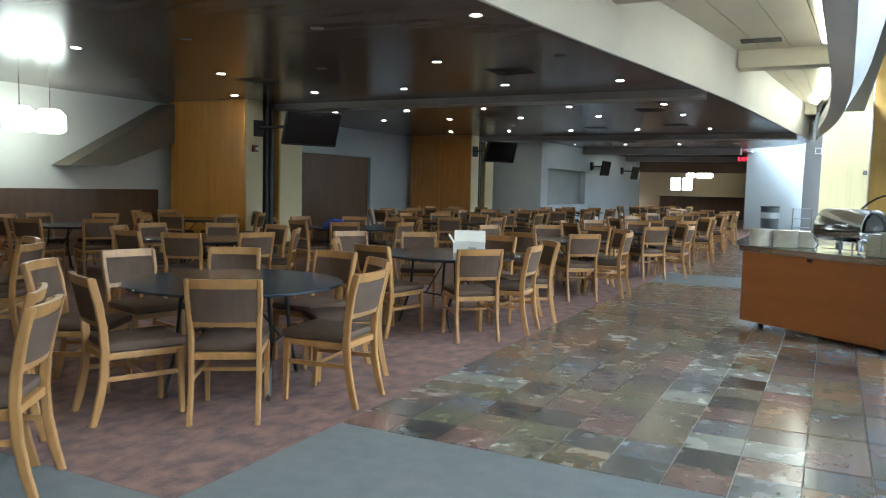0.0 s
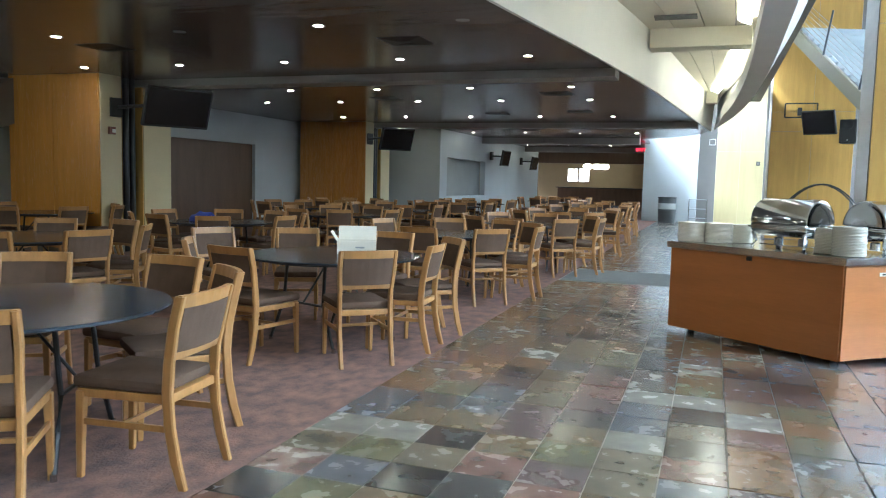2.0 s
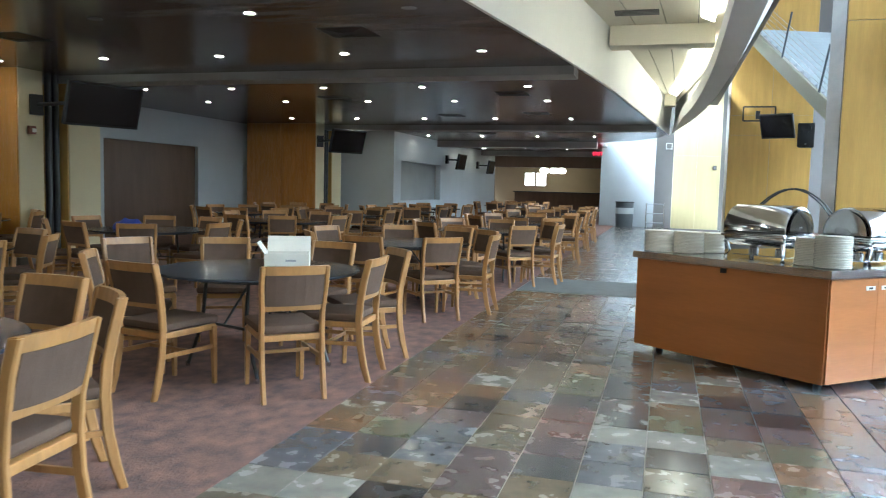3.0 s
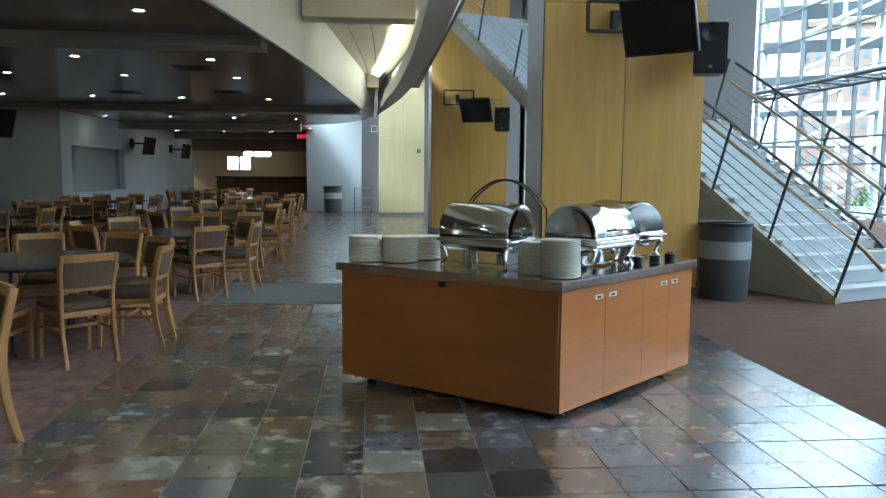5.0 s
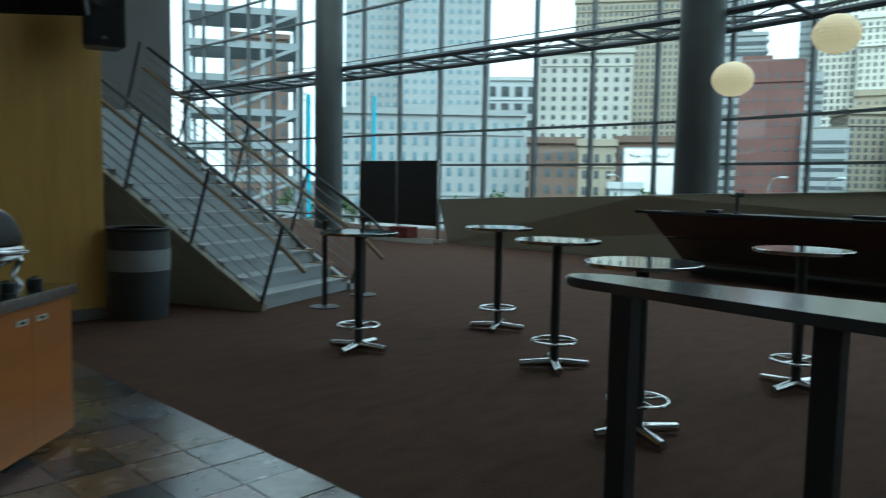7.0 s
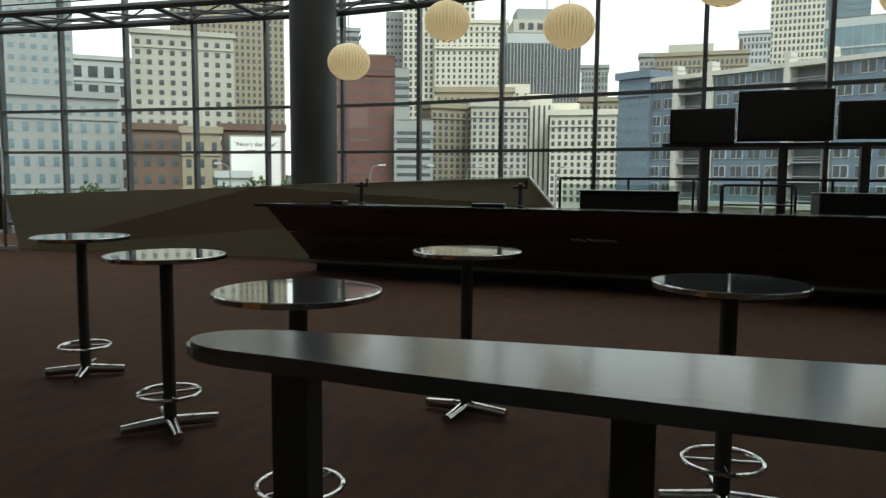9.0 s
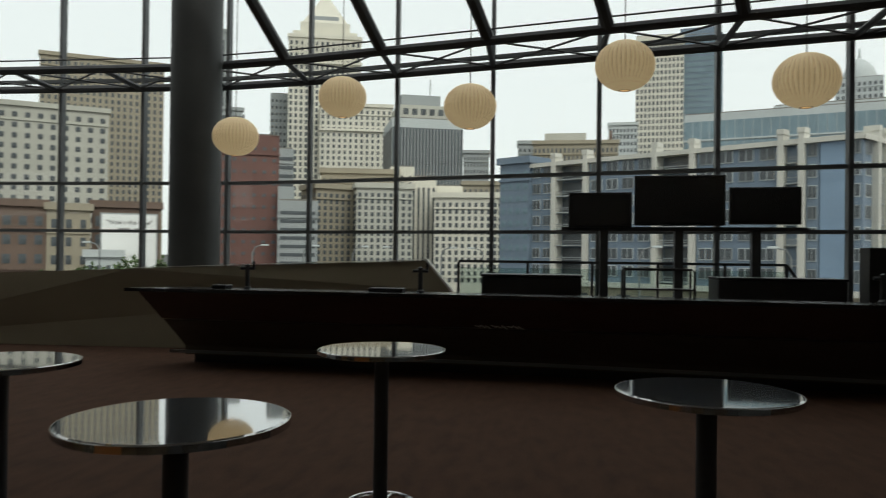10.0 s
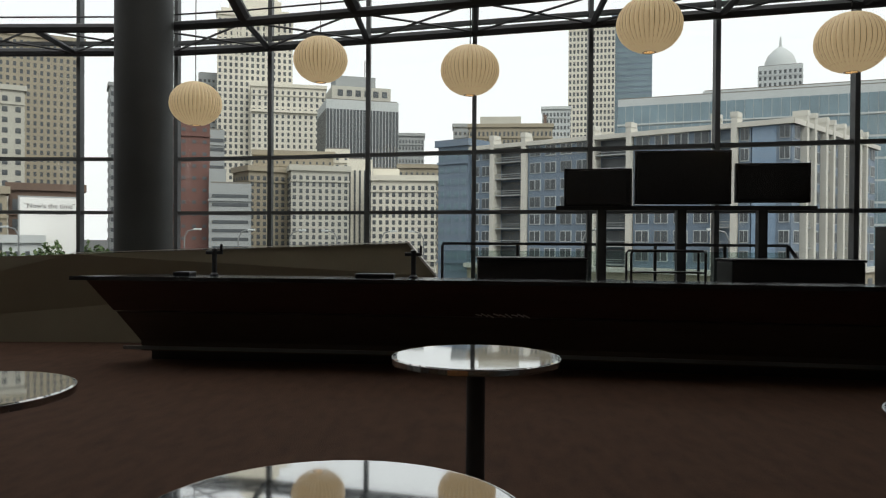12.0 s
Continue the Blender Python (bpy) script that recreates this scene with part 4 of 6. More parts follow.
bin_can(4.39, 12.22, 0.31, 0.96)
bin_can(-1.55, 31.9, 0.34, 1.0)

# ---- buffet counter: a wedge of cabinets under a steel top ----
A, B, C = (-0.28, 8.68), (1.14, 7.56), (2.53, 8.80)
D = (1.2, 9.95)


def inset(p, q, d):
    return (p[0] + (q[0] - p[0]) * d, p[1] + (q[1] - p[1]) * d)


counter = thing("buffet_counter", "cherry wood buffet counter on casters with steel top", "buffet counter")
CEN = ((A[0] + C[0]) / 2, (A[1] + C[1]) / 2)
shr = [inset(p, CEN, 0.035) for p in (A, B, C, D)]
part("body", prism(bmesh.new(), [inset(p, CEN, 0.05) for p in (A, B, C, D)], 0.06, 0.82), CHERRY, counter)


def face_panel(p, q, z0, z1, out, a, b, thick=0.018):
    """A panel on the face from p to q, from a to b of its length."""
    P0, P1 = Vector((*p, 0)), Vector((*q, 0))
    d = P1 - P0
    n = Vector((d.y, -d.x, 0)).normalized()
    s, e = P0 + d * a, P0 + d * b
    bm = bmesh.new()
    lo = [s, e, e + n * thick, s + n * thick]
    va = [bm.verts.new(v + n * out + Vector((0, 0, z0))) for v in lo]
    vb = [bm.verts.new(v + n * out + Vector((0, 0, z1))) for v in lo]
    bm.faces.new(va[::-1])
    bm.faces.new(vb)
    for i in range(4):
        j = (i + 1) % 4
        bm.faces.new((va[i], va[j], vb[j], vb[i]))
    return bm


part("side_panel", face_panel(shr[0], shr[1], 0.04, 0.815, -0.006, 0.0, 0.998), CHERRY, counter)
for a, b in ((0.002, 0.2868), (0.2882, 0.5738), (0.5752, 0.7868), (0.7882, 0.998)):
    d = part("door", face_panel(shr[1], shr[2], 0.045, 0.812, -0.006, a, b), CHERRY, counter)
    h = b - 0.075 if (a < 0.1 or 0.5 < a < 0.7) else a + 0.02
    part("flush_pull", face_panel(shr[1], shr[2], 0.725, 0.755, 0.0125, h, h + 0.055, 0.004), NICKEL, d, "small steel flush pull")
    part("pull_slot", face_panel(shr[1], shr[2], 0.733, 0.747, 0.0168, h + 0.015, h + 0.04, 0.001), BLACK, d)
part("worktop", prism(bmesh.new(), [A, B, C, D], 0.82, 0.88), WORKTOP, counter, "polished steel worktop with a turned edge")
for p in shr:
    q = inset(p, CEN, 0.16)
    part("caster", lathe(bmesh.new(), [(0, 0), (0.03, 0), (0.034, 0.03), (0.025, 0.06), (0, 0.06)], 12, (*q, 0)), BLACK, counter, "black caster")
for p, q in ((A, B), (B, C)):
    part("edge_strip", face_panel(p, q, 0.828, 0.872, 0.0, 0.0, 1.0, 0.004), STEEL, counter, "bright turned steel edge")
part("hook", face_panel(shr[0], shr[1], 0.775, 0.812, 0.013, 0.50, 0.522, 0.03), BLACKPLASTIC, counter, "small black hook")
TOP = 0.881


def plate_stack(x, y, n, group="plate stacks"):
    s = thing("plate_stack", "stack of ivory dinner plates on the buffet counter", "plates", pose(x, y, TOP), group)
    me = None
    for i in range(n):
        if me is None:
            p = part("plate", lathe(bmesh.new(), [(0, 0), (0.075, 0), (0.085, 0.004), (0.126, 0.004), (0.13, 0.0085), (0.13, 0.0148), (0.127, 0.015), (0.085, 0.008), (0, 0.006)], 28), PORCELAIN, s, smooth=True)
            me = p.data
        else:
            p = new("plate", me)
            p.parent = s
        p.location = (rnd.uniform(-0.004, 0.004), rnd.uniform(-0.004, 0.004), i * 0.0125)
    return s


for x, y, n in ((-0.06, 8.74, 15), (0.19, 8.69, 15), (0.38, 8.87, 14), (1.08, 7.98, 17), (1.19, 7.82, 19)):
    plate_stack(x, y, n)


def chafing_dish(x, y, yaw, s=1.0):
    """Roll-top chafing dish: pan on a frame with bowed legs, half-drum lid, its axis along local x."""
    c = thing("chafing_dish", "polished steel roll-top chafing dish", "chafing dish", pose(x, y, TOP, 0, 0, yaw), "chafing dishes")
    L, R_ = 0.28, 0.22
    for u in (-1, 1):
        for v in (-1, 1):
            bm = bmesh.new()
            sweep(bm, [(u * 0.24, v * 0.18, 0.21), (u * 0.255, v * 0.2, 0.14), (u * 0.235, v * 0.17, 0.06), (u * 0.26, v * 0.2, 0.0)], [0.016, 0.022, 0.013, 0.018], 8)
            part("leg", bm, CHROME, c, smooth=True)
    part("frame", boxes((-L - 0.01, L + 0.01, -R_ - 0.015, R_ + 0.015, 0.18, 0.2), bevel=0.006), CHROME, c)
    part("water_pan", boxes((-L, L, -R_, R_, 0.15, 0.226), bevel=0.02), CHROME, c)
    bm = bmesh.new()
    rings = []
    for xx, rr in ((-L + 0.01, 0.8), (-L + 0.03, 0.94), (L - 0.03, 0.94), (L - 0.01, 0.8)):
        rings.append([bm.verts.new((xx, -R_ * rr * math.cos(math.pi * k / 14), 0.19 - 0.1 * rr * math.sin(math.pi * k / 14))) for k in range(15)])
    for r0, r1 in zip(rings, rings[1:]):
        for k in range(14):
            bm.faces.new((r0[k], r0[k + 1], r1[k + 1], r1[k]))
    bm.faces.new(rings[0])
    bm.faces.new(rings[-1][::-1])
    part("drum_bottom", bm, CHROME, c, "rounded belly of the pan", smooth=True)
    for u in (-1, 1):
        bm = bmesh.new()
        sweep(bm, [(u * (L + 0.004), -0.16, 0.19), (u * (L + 0.05), -0.09, 0.2), (u * (L + 0.05), 0.09, 0.2), (u * (L + 0.004), 0.16, 0.19)], 0.008, 8)
        part("side_handle", bm, CHROME, c, smooth=True)
    part("under_shelf", boxes((-0.24, 0.24, -0.12, 0.12, 0.022, 0.03)), CHROME, c)
    for u in (-0.12, 0.12):
        part("fuel_can", lathe(bmesh.new(), [(0, 0.03), (0.04, 0.03), (0.042, 0.08), (0.03, 0.09), (0, 0.088)], 14, (u, 0, 0)), STEEL, c)
    bm = bmesh.new()
    N = 18
    rings = []
    for xx, rr in ((-L, R_ * 0.96), (-L + 0.012, R_), (L - 0.012, R_), (L, R_ * 0.96)):
        rings.append([bm.verts.new((xx, -rr * math.cos(math.pi * k / N), 0.228 + rr * math.sin(math.pi * k / N))) for k in range(N + 1)])
    for r0, r1 in zip(rings, rings[1:]):
        for k in range(N):
            bm.faces.new((r0[k], r1[k], r1[k + 1], r0[k + 1]))
    part("lid", bm, CHROME, c, "mirror-bright half-round lid", smooth=True)
    for u in (-1, 1):
        bm = bmesh.new()
        for d, rr in ((0.004, R_ * 0.955), (-0.014, R_ * 0.84)):
            ring = [bm.verts.new((u * (L - d * u * u), -rr * math.cos(math.pi * k / N), 0.23 + rr * math.sin(math.pi * k / N))) for k in range(N + 1)]
            bm.faces.new(ring)
        part("lid_end", bm, CHROME, c, "flat half-round lid end")
    for u in (-1, 1):
        part("hinge", lathe(bmesh.new(), [(0, -0.012), (0.035, -0.012), (0.035, 0.012), (0, 0.012)], 14), STEEL, c).matrix_local = pose(u * (L + 0.012), 0, 0.245, 0, 90, 0)
    bm = bmesh.new()
    sweep(bm, [(-0.12, -R_ - 0.005, 0.27), (-0.1, -R_ - 0.045, 0.28), (0.1, -R_ - 0.045, 0.28), (0.12, -R_ - 0.005, 0.27)], 0.009, 8)
    part("lid_handle", bm, CHROME, c, smooth=True)
    return c


chafing_dish(0.81, 8.46, -38)
chafing_dish(1.57, 8.46, 42)
chafing_dish(2.0, 9.08, -76)
for x, y in ((2.12, 8.62), (2.28, 8.72), (1.95, 8.52)):
    b = thing("fuel_burner", "small dark chafing fuel burner on the counter", "fuel burner", pose(x, y, TOP), "fuel burners")
    part("can", lathe(bmesh.new(), [(0, 0), (0.042, 0), (0.042, 0.05), (0.03, 0.055), (0, 0.05)], 14), BLACK, b, smooth=True)
    part("cap", lathe(bmesh.new(), [(0, 0.05), (0.018, 0.05), (0.018, 0.068), (0, 0.068)], 10), STEEL, b)

guard = thing("bent_rail", "dark bent steel hoop rail behind the counter", "rail", pose(1.26, 10.2, 0))
for dy in (0, 0.22):
    bm = bmesh.new()
    sweep(bm, [(-0.38, dy, 0.0), (-0.38, dy, 1.2)] + [(-0.38 + 0.76 * k / 10, dy, 1.2 + 0.28 * math.sin(math.pi * k / 10) ** 0.8) for k in range(1, 10)] + [(0.38, dy, 1.2), (0.38, dy, 0.0)], 0.009, 8)
    part("hoop", bm, BLACK, guard, smooth=True)


# ---- stair in the atrium ----
stair = thing("staircase", "grey steel open stair with cable rails rising to a landing", "staircase", kind="structure")
S0 = Vector((5.55, 11.7, 0))
DU, DV = Vector((-0.363, 0.932, 0)), Vector((0.932, 0.363, 0))
WIDE, GO, UP = 1.95, 0.275, 0.175
STEPGREY = mat("pale_stair_steel", (0.42, 0.45, 0.46), 0.5, var=0.06, scale=2, fine=40)
NOSING = mat("oak_nosing", (0.42, 0.30, 0.16), 0.45, var=0.1, scale=3, fine=30)


def sp(s, v, z):
    """A place on the stair: s along the climb, v across it."""
    return S0 + DU * s + DV * v + Vector((0, 0, z))


def slab(pts, thick):
    """A plate through the (s, z) outline at v, thick across."""
    bm = bmesh.new()
    v0 = thick[0]
    a = [bm.verts.new(sp(s, v0, z)) for s, z in pts]
    b = [bm.verts.new(sp(s, thick[1], z)) for s, z in pts]
    bm.faces.new(a)
    bm.faces.new(b[::-1])
    for i in range(len(pts)):
        j = (i + 1) % len(pts)
        bm.faces.new((a[i], b[i], b[j], a[j]))
    return bm


def flight(s0, z0, n):
    for i in range(n):
        s, z = s0 + GO * i, z0 + UP * i
        part("riser", slab([(s, z + 0.005), (s + 0.02, z + 0.005), (s + 0.02, z + UP - 0.03), (s, z + UP - 0.03)], (0.03, WIDE - 0.03)), STEPGREY, stair)
        part("tread", slab([(s - 0.02, z + UP - 0.03), (s + GO + 0.02, z + UP - 0.03), (s + GO + 0.02, z + UP), (s - 0.02, z + UP)], (0.03, WIDE - 0.03)), STEPGREY, stair)
        part("tread_end", slab([(s - 0.02, z + UP - 0.05), (s + GO, z + UP - 0.05), (s + GO, z + UP + 0.012), (s - 0.02, z + UP + 0.012)], (WIDE - 0.16, WIDE - 0.034)), NOSING, stair, "brown wooden tread end")


flight(0.0, 0.0, 14)
LAND_S, LAND_Z = 14 * GO, 14 * UP
part("landing", slab([(LAND_S, LAND_Z - 0.25), (LAND_S + 2.1, LAND_Z - 0.25), (LAND_S + 2.1, LAND_Z), (LAND_S, LAND_Z)], (0.0, WIDE)), STEPGREY, stair)
flight(LAND_S + 2.1, LAND_Z, 16)
S2 = LAND_S + 2.1
K = UP / GO
for v0, v1 in ((-0.05, 0.03), (WIDE - 0.03, WIDE + 0.05)):
    part("stringer", slab([(-0.05, 0.0), (0.35, 0.0), (LAND_S + 0.2, LAND_Z - 0.28), (S2, LAND_Z - 0.28), (S2 + 16 * GO, LAND_Z + 16 * UP - 0.28), (S2 + 16 * GO, LAND_Z + 16 * UP + 0.06), (S2 - 0.1, LAND_Z + 0.06), (LAND_S, LAND_Z + 0.06), (-0.05, 0.08)], (v0, v1)), STEPGREY if v0 > 0 else BEIGE, stair)
for v in (-0.03, WIDE + 0.03):
    for s in (0.0, 1.0, 2.0, 3.0, 4.0):
        bm = bmesh.new()
        z = K * s
        a, b = sp(s, v, z), sp(s - 0.32, v, z + 0.98)
        sweep(bm, [a, b], 0.022, 6)
        part("baluster", bm, DARKSTEEL, stair)
    for k in range(7):
        bm = bmesh.new()
        h = 0.14 + 0.12 * k
        sh = -0.32 * h / 0.98
        sweep(bm, [sp(sh, v, h), sp(LAND_S + sh, v, LAND_Z + h)], 0.008, 5)
        part("cable", bm, GREYSTEEL if v > 0 else STEEL, stair)
    bm = bmesh.new()
    sweep(bm, [sp(-0.6, v, 0.92 - 0.28 * K), sp(-0.32, v, 0.98), sp(LAND_S - 0.32, v, LAND_Z + 0.98)], 0.024, 8)
    part("top_rail", bm, DARKSTEEL if v > 0 else GREYSTEEL, stair, smooth=True)
    bm = bmesh.new()
    inner = v + (0.09 if v < 0 else -0.09)
    sweep(bm, [sp(-0.55, inner, 0.62 - 0.25 * K), sp(-0.3, inner, 0.68), sp(LAND_S - 0.3, inner, LAND_Z + 0.68)], 0.026, 8)
    part("handrail", bm, NOSING, stair, "oak handrail", smooth=True)
    for s in (S2, S2 + 1.5, S2 + 3.0, S2 + 4.4):
        bm = bmesh.new()
        z = LAND_Z + K * (s - S2)
        sweep(bm, [sp(s, v, z), sp(s - 0.32, v, z + 0.98)], 0.022, 6)
        part("baluster", bm, DARKSTEEL, stair)
    for k in range(7):
        bm = bmesh.new()
        h = 0.14 + 0.12 * k
        sweep(bm, [sp(S2, v, LAND_Z + h), sp(S2 + 16 * GO, v, LAND_Z + 16 * UP + h)], 0.008, 5)
        part("cable", bm, GREYSTEEL if v > 0 else STEEL, stair)
solid("wall_stair_soffit", slab([(0.12, 0.0), (LAND_S + 2.0, 0.0), (LAND_S + 2.0, LAND_Z - 0.03), (LAND_S, LAND_Z - 0.03), (0.12, 0.05)], (-0.075, -0.054)), BEIGE, "beige infill wall below the stair", "wall")


# ---- cocktail tables ----
def make_cocktail():
    t = thing("cocktail_table", "tall round cocktail table with glossy dark top and chrome foot ring", "table", group="cocktail tables of the atrium")
    part("tabletop", lathe(bmesh.new(), [(0, 1.022), (0.325, 1.022), (0.337, 1.028), (0.337, 1.044), (0.33, 1.05), (0.32, 1.05), (0, 1.05)], 56), GLOSSTOP, t, smooth=True)
    part("edge_band", lathe(bmesh.new(), [(0.3375, 1.026), (0.341, 1.026), (0.341, 1.047), (0.3375, 1.047)], 56), CHROME, t, "bright metal edge band")
    part("pole", lathe(bmesh.new(), [(0, 0.05), (0.038, 0.05), (0.038, 1.0), (0.1, 1.01), (0.1, 1.022), (0, 1.022)], 20), DARKSTEEL, t, smooth=True)
    for k in range(4):
        a = radians(20 + 90 * k)
        bm = bmesh.new()
        sweep(bm, [(0.02 * math.cos(a), 0.02 * math.sin(a), 0.055), (0.275 * math.cos(a), 0.275 * math.sin(a), 0.04)], [0.036, 0.03], 10)
        part("foot", bm, CHROME, t, smooth=True)
        bm = bmesh.new()
        sweep(bm, [(0.036 * math.cos(a), 0.036 * math.sin(a), 0.228), (0.175 * math.cos(a), 0.175 * math.sin(a), 0.228)], 0.008, 6)
        part("spoke", bm, CHROME, t)
    bm = bmesh.new()
    sweep(bm, [(0.178 * math.cos(2 * math.pi * k / 32), 0.178 * math.sin(2 * math.pi * k / 32), 0.228) for k in range(33)], 0.012, 8, caps=False)
    bmesh.ops.remove_doubles(bm, verts=bm.verts, dist=0.0005)
    part("foot_ring", bm, CHROME, t, smooth=True)
    return t


ct0 = make_cocktail()
ct0.matrix_world = pose(5.10, 9.41, 0)
for i, (x, y) in enumerate(((6.75, 9.22), (5.88, 7.87), (4.88, 6.53), (6.69, 6.27), (5.68, 4.81))):
    copy_thing(ct0, pose(x, y, 0, 0, 0, 17 * i + 8))

# ---- long standing table ----
lt = thing("standing_table", "long standing-height table with rounded end and grey laminate top", "table")
bm = bmesh.new()
out = [(4.10, 3.4), (4.11, 4.6), (4.09, 5.5), (4.06, 6.0)] + [(3.91 + 0.15 * math.cos(q), 6.12 + 0.25 * math.sin(q)) for q in [math.pi * k / 12 for k in range(1, 12)]] + [(3.76, 6.05), (3.70, 5.7), (3.62, 5.0), (3.56, 4.3), (3.53, 3.4)]
prism(bm, out, 1.025, 1.07)
bmesh.ops.bevel(bm, geom=[e for e in bm.edges if abs(e.verts[0].co.z - e.verts[1].co.z) < 1e-4], offset=0.01, segments=2, affect="EDGES")
SLABTOP = mat("grey_blue_laminate", (0.09, 0.10, 0.115), 0.16, var=0.1, scale=5, fine=90)
part("tabletop", bm, SLABTOP, lt)
for y in (6.02, 5.17, 4.3):
    part("leg", boxes((3.80, 3.90, y - 0.05, y + 0.05, 0.02, 1.025), bevel=0.006), DARKSTEEL, lt)
    part("foot_plate", boxes((3.68, 4.02, y - 0.12, y + 0.12, 0, 0.02), bevel=0.004), BLACK, lt)

# ---- queue posts by the stair ----
for x, y in ((6.25, 11.45), (7.2, 11.9)):
    q = thing("queue_post", "dark slim queue post on a round base", "queue post", pose(x, y, 0), "queue posts")
    part("base", lathe(bmesh.new(), [(0, 0), (0.17, 0), (0.17, 0.012), (0.05, 0.03), (0, 0.03)], 24), BLACK, q, smooth=True)
    part("post", lathe(bmesh.new(), [(0, 0.03), (0.03, 0.03), (0.03, 0.95), (0.036, 0.96), (0.036, 1.02), (0, 1.02)], 14), BLACK, q, smooth=True)

# ---- dark display boards ----
db = thing("display_board", "tall black folding display board on wheels", "display board", pose(13.6, 18.35, 0, 0, 0, -84))
for x in (-1.27, 0.03):
    part("panel", boxes((x, x + 1.22, -0.03, 0.03, 0.42, 1.98), bevel=0.008), BLACKPLASTIC, db)
for x in (-1.3, 0.0, 1.27):
    part("upright", boxes((x, x + 0.028, -0.03, 0.03, 0.08, 1.99)), STEEL, db)
part("base_rail", boxes((-1.3, 1.3, -0.25, -0.2, 0.0, 0.09), (-1.3, 1.3, 0.2, 0.25, 0.0, 0.09), bevel=0.004), WHITE, db)
REDBOX = mat("dark_red_crate", (0.20, 0.03, 0.03), 0.6, var=0.1)
part("crate", boxes((-0.1, 0.5, -0.2, 0.2, 0.09, 0.36), bevel=0.01), REDBOX, db, "dark red crate on the base")

# ---- bar ----
bar_thing = thing("bar_counter", "long dark bar with a raked red-brown front", "bar counter")
FR = [(12.3, 10.95), (12.15, 8.2), (11.95, 5.4), (11.5, 2.2), (11.0, -0.6), (10.4, -3.5)]
prof = [(0.0, 1.07), (0.02, 1.03), (0.12, 1.0), (0.62, 0.22), (0.70, 0.2), (0.70, 0.0), (1.3, 0.0), (1.3, 1.0), (0.9, 1.07)]


def bar_run(profile, mat_, name, label=""):
    bm = bmesh.new()
    rings = []
    for i, (x, y) in enumerate(FR):
        rings.append([bm.verts.new((x + dx, y - (0.9 * dx if i == 0 else 0), z)) for dx, z in profile])
    for a, b in zip(rings, rings[1:]):
        for k in range(len(profile)):
            j = (k + 1) % len(profile)
            bm.faces.new((a[k], a[j], b[j], b[k]))
    bm.faces.new(rings[0])
    bm.faces.new(rings[-1][::-1])
    return part(name, bm, mat_, bar_thing, label)


bar_run([(0.14, 1.022), (0.385, 0.64), (1.25, 0.64), (1.25, 1.022)], REDBAR, "front", "red-brown raked upper front")
bar_run([(0.405, 0.625), (0.64, 0.24), (0.64, 0.12), (1.25, 0.12), (1.25, 0.638)], BARWOOD, "lower_front", "near-black lower front")
bar_run([(0.74, 0.0), (0.74, 0.118), (1.2, 0.118), (1.2, 0.0)], BLACK, "plinth")
bar_run([(0.0, 1.025), (0.0, 1.07), (0.62, 1.07), (0.62, 1.025)], BARTOP, "bar_top", "polished dark bar top")
bar_run([(0.47, 0.16), (0.47, 0.2), (0.51, 0.2), (0.51, 0.16)], GREYSTEEL, "foot_rail", "dull steel foot rail")


def tap(x, y, z):
    t = thing("beer_tap", "dark metal beverage tap on the bar", "tap", pose(x, y, z), "bar taps")
    part("column", lathe(bmesh.new(), [(0, 0), (0.05, 0), (0.05, 0.02), (0.03, 0.04), (0.03, 0.3), (0.035, 0.32), (0, 0.34)], 14), DARKSTEEL, t, smooth=True)
    bm = bmesh.new()
    sweep(bm, [(0, -0.1, 0.28), (0, 0.1, 0.28)], 0.022, 8)
    part("head", bm, DARKSTEEL, t)
    part("tap_handle", boxes((-0.015, 0.015, -0.1, -0.07, 0.28, 0.38), bevel=0.004), BLACK, t)
    return t


for x, y in ((12.62, 9.35), (12.45, 6.95), (11.9, 1.55)):
    tap(x, y, 1.071)
for x, y, w in ((12.6, 9.7, 0.2), (12.5, 7.4, 0.45)):
    tr = thing("bar_tray", "low dark tray on the bar top", "tray", pose(x, y, 1.071), "bar trays")
    part("tray_body", boxes((-0.12, 0.12, -w / 2, w / 2, 0, 0.05), bevel=0.01), BLACKPLASTIC, tr)

# three screens on posts behind the bar
rack = thing("screen_rack", "three black flat screens on a post-mounted rail behind the bar", "screen rack", pose(14.2, 3.4, 0, 0, 0, 0))
RA = Vector((0.11, 0.994, 0)).normalized()


def on_rack(u, d=0.0):
    return RA * u + Vector((-RA.y, RA.x, 0)) * d


for u in (-1.06, 0.0, 1.07):
    bm = bmesh.new()
    p = on_rack(u)
    box(bm, -0.06, 0.06, -0.06, 0.06, 0.0, 1.98, m=Matrix.Translation(p))
    part("post", bm, DARKSTEEL, rack)
bm = bmesh.new()
bar(bm, on_rack(-1.75) + Vector((0, 0, 1.98)), on_rack(1.7) + Vector((0, 0, 1.98)), 0.06, 0.14)
part("rail", bm, DARKSTEEL, rack)
for u, w, z0, z1 in ((1.13, 0.92, 2.0, 2.52), (0.0, 1.27, 2.03, 2.76), (-1.165, 0.96, 2.05, 2.58)):
    m = Matrix.Translation(on_rack(u, 0.1)) @ RA.to_track_quat("X", "Z").to_matrix().to_4x4()
    bm = bmesh.new()
    box(bm, -w / 2, w / 2, -0.04, 0.04, z0, z1, bevel=0.01, m=m)
    s = part("screen_cabinet", bm, BLACKPLASTIC, rack)
    bm = bmesh.new()
    box(bm, -w / 2 + 0.03, w / 2 - 0.03, 0.041, 0.044, z0 + 0.03, z1 - 0.03, m=m)
    part("screen", bm, SCREEN, s)

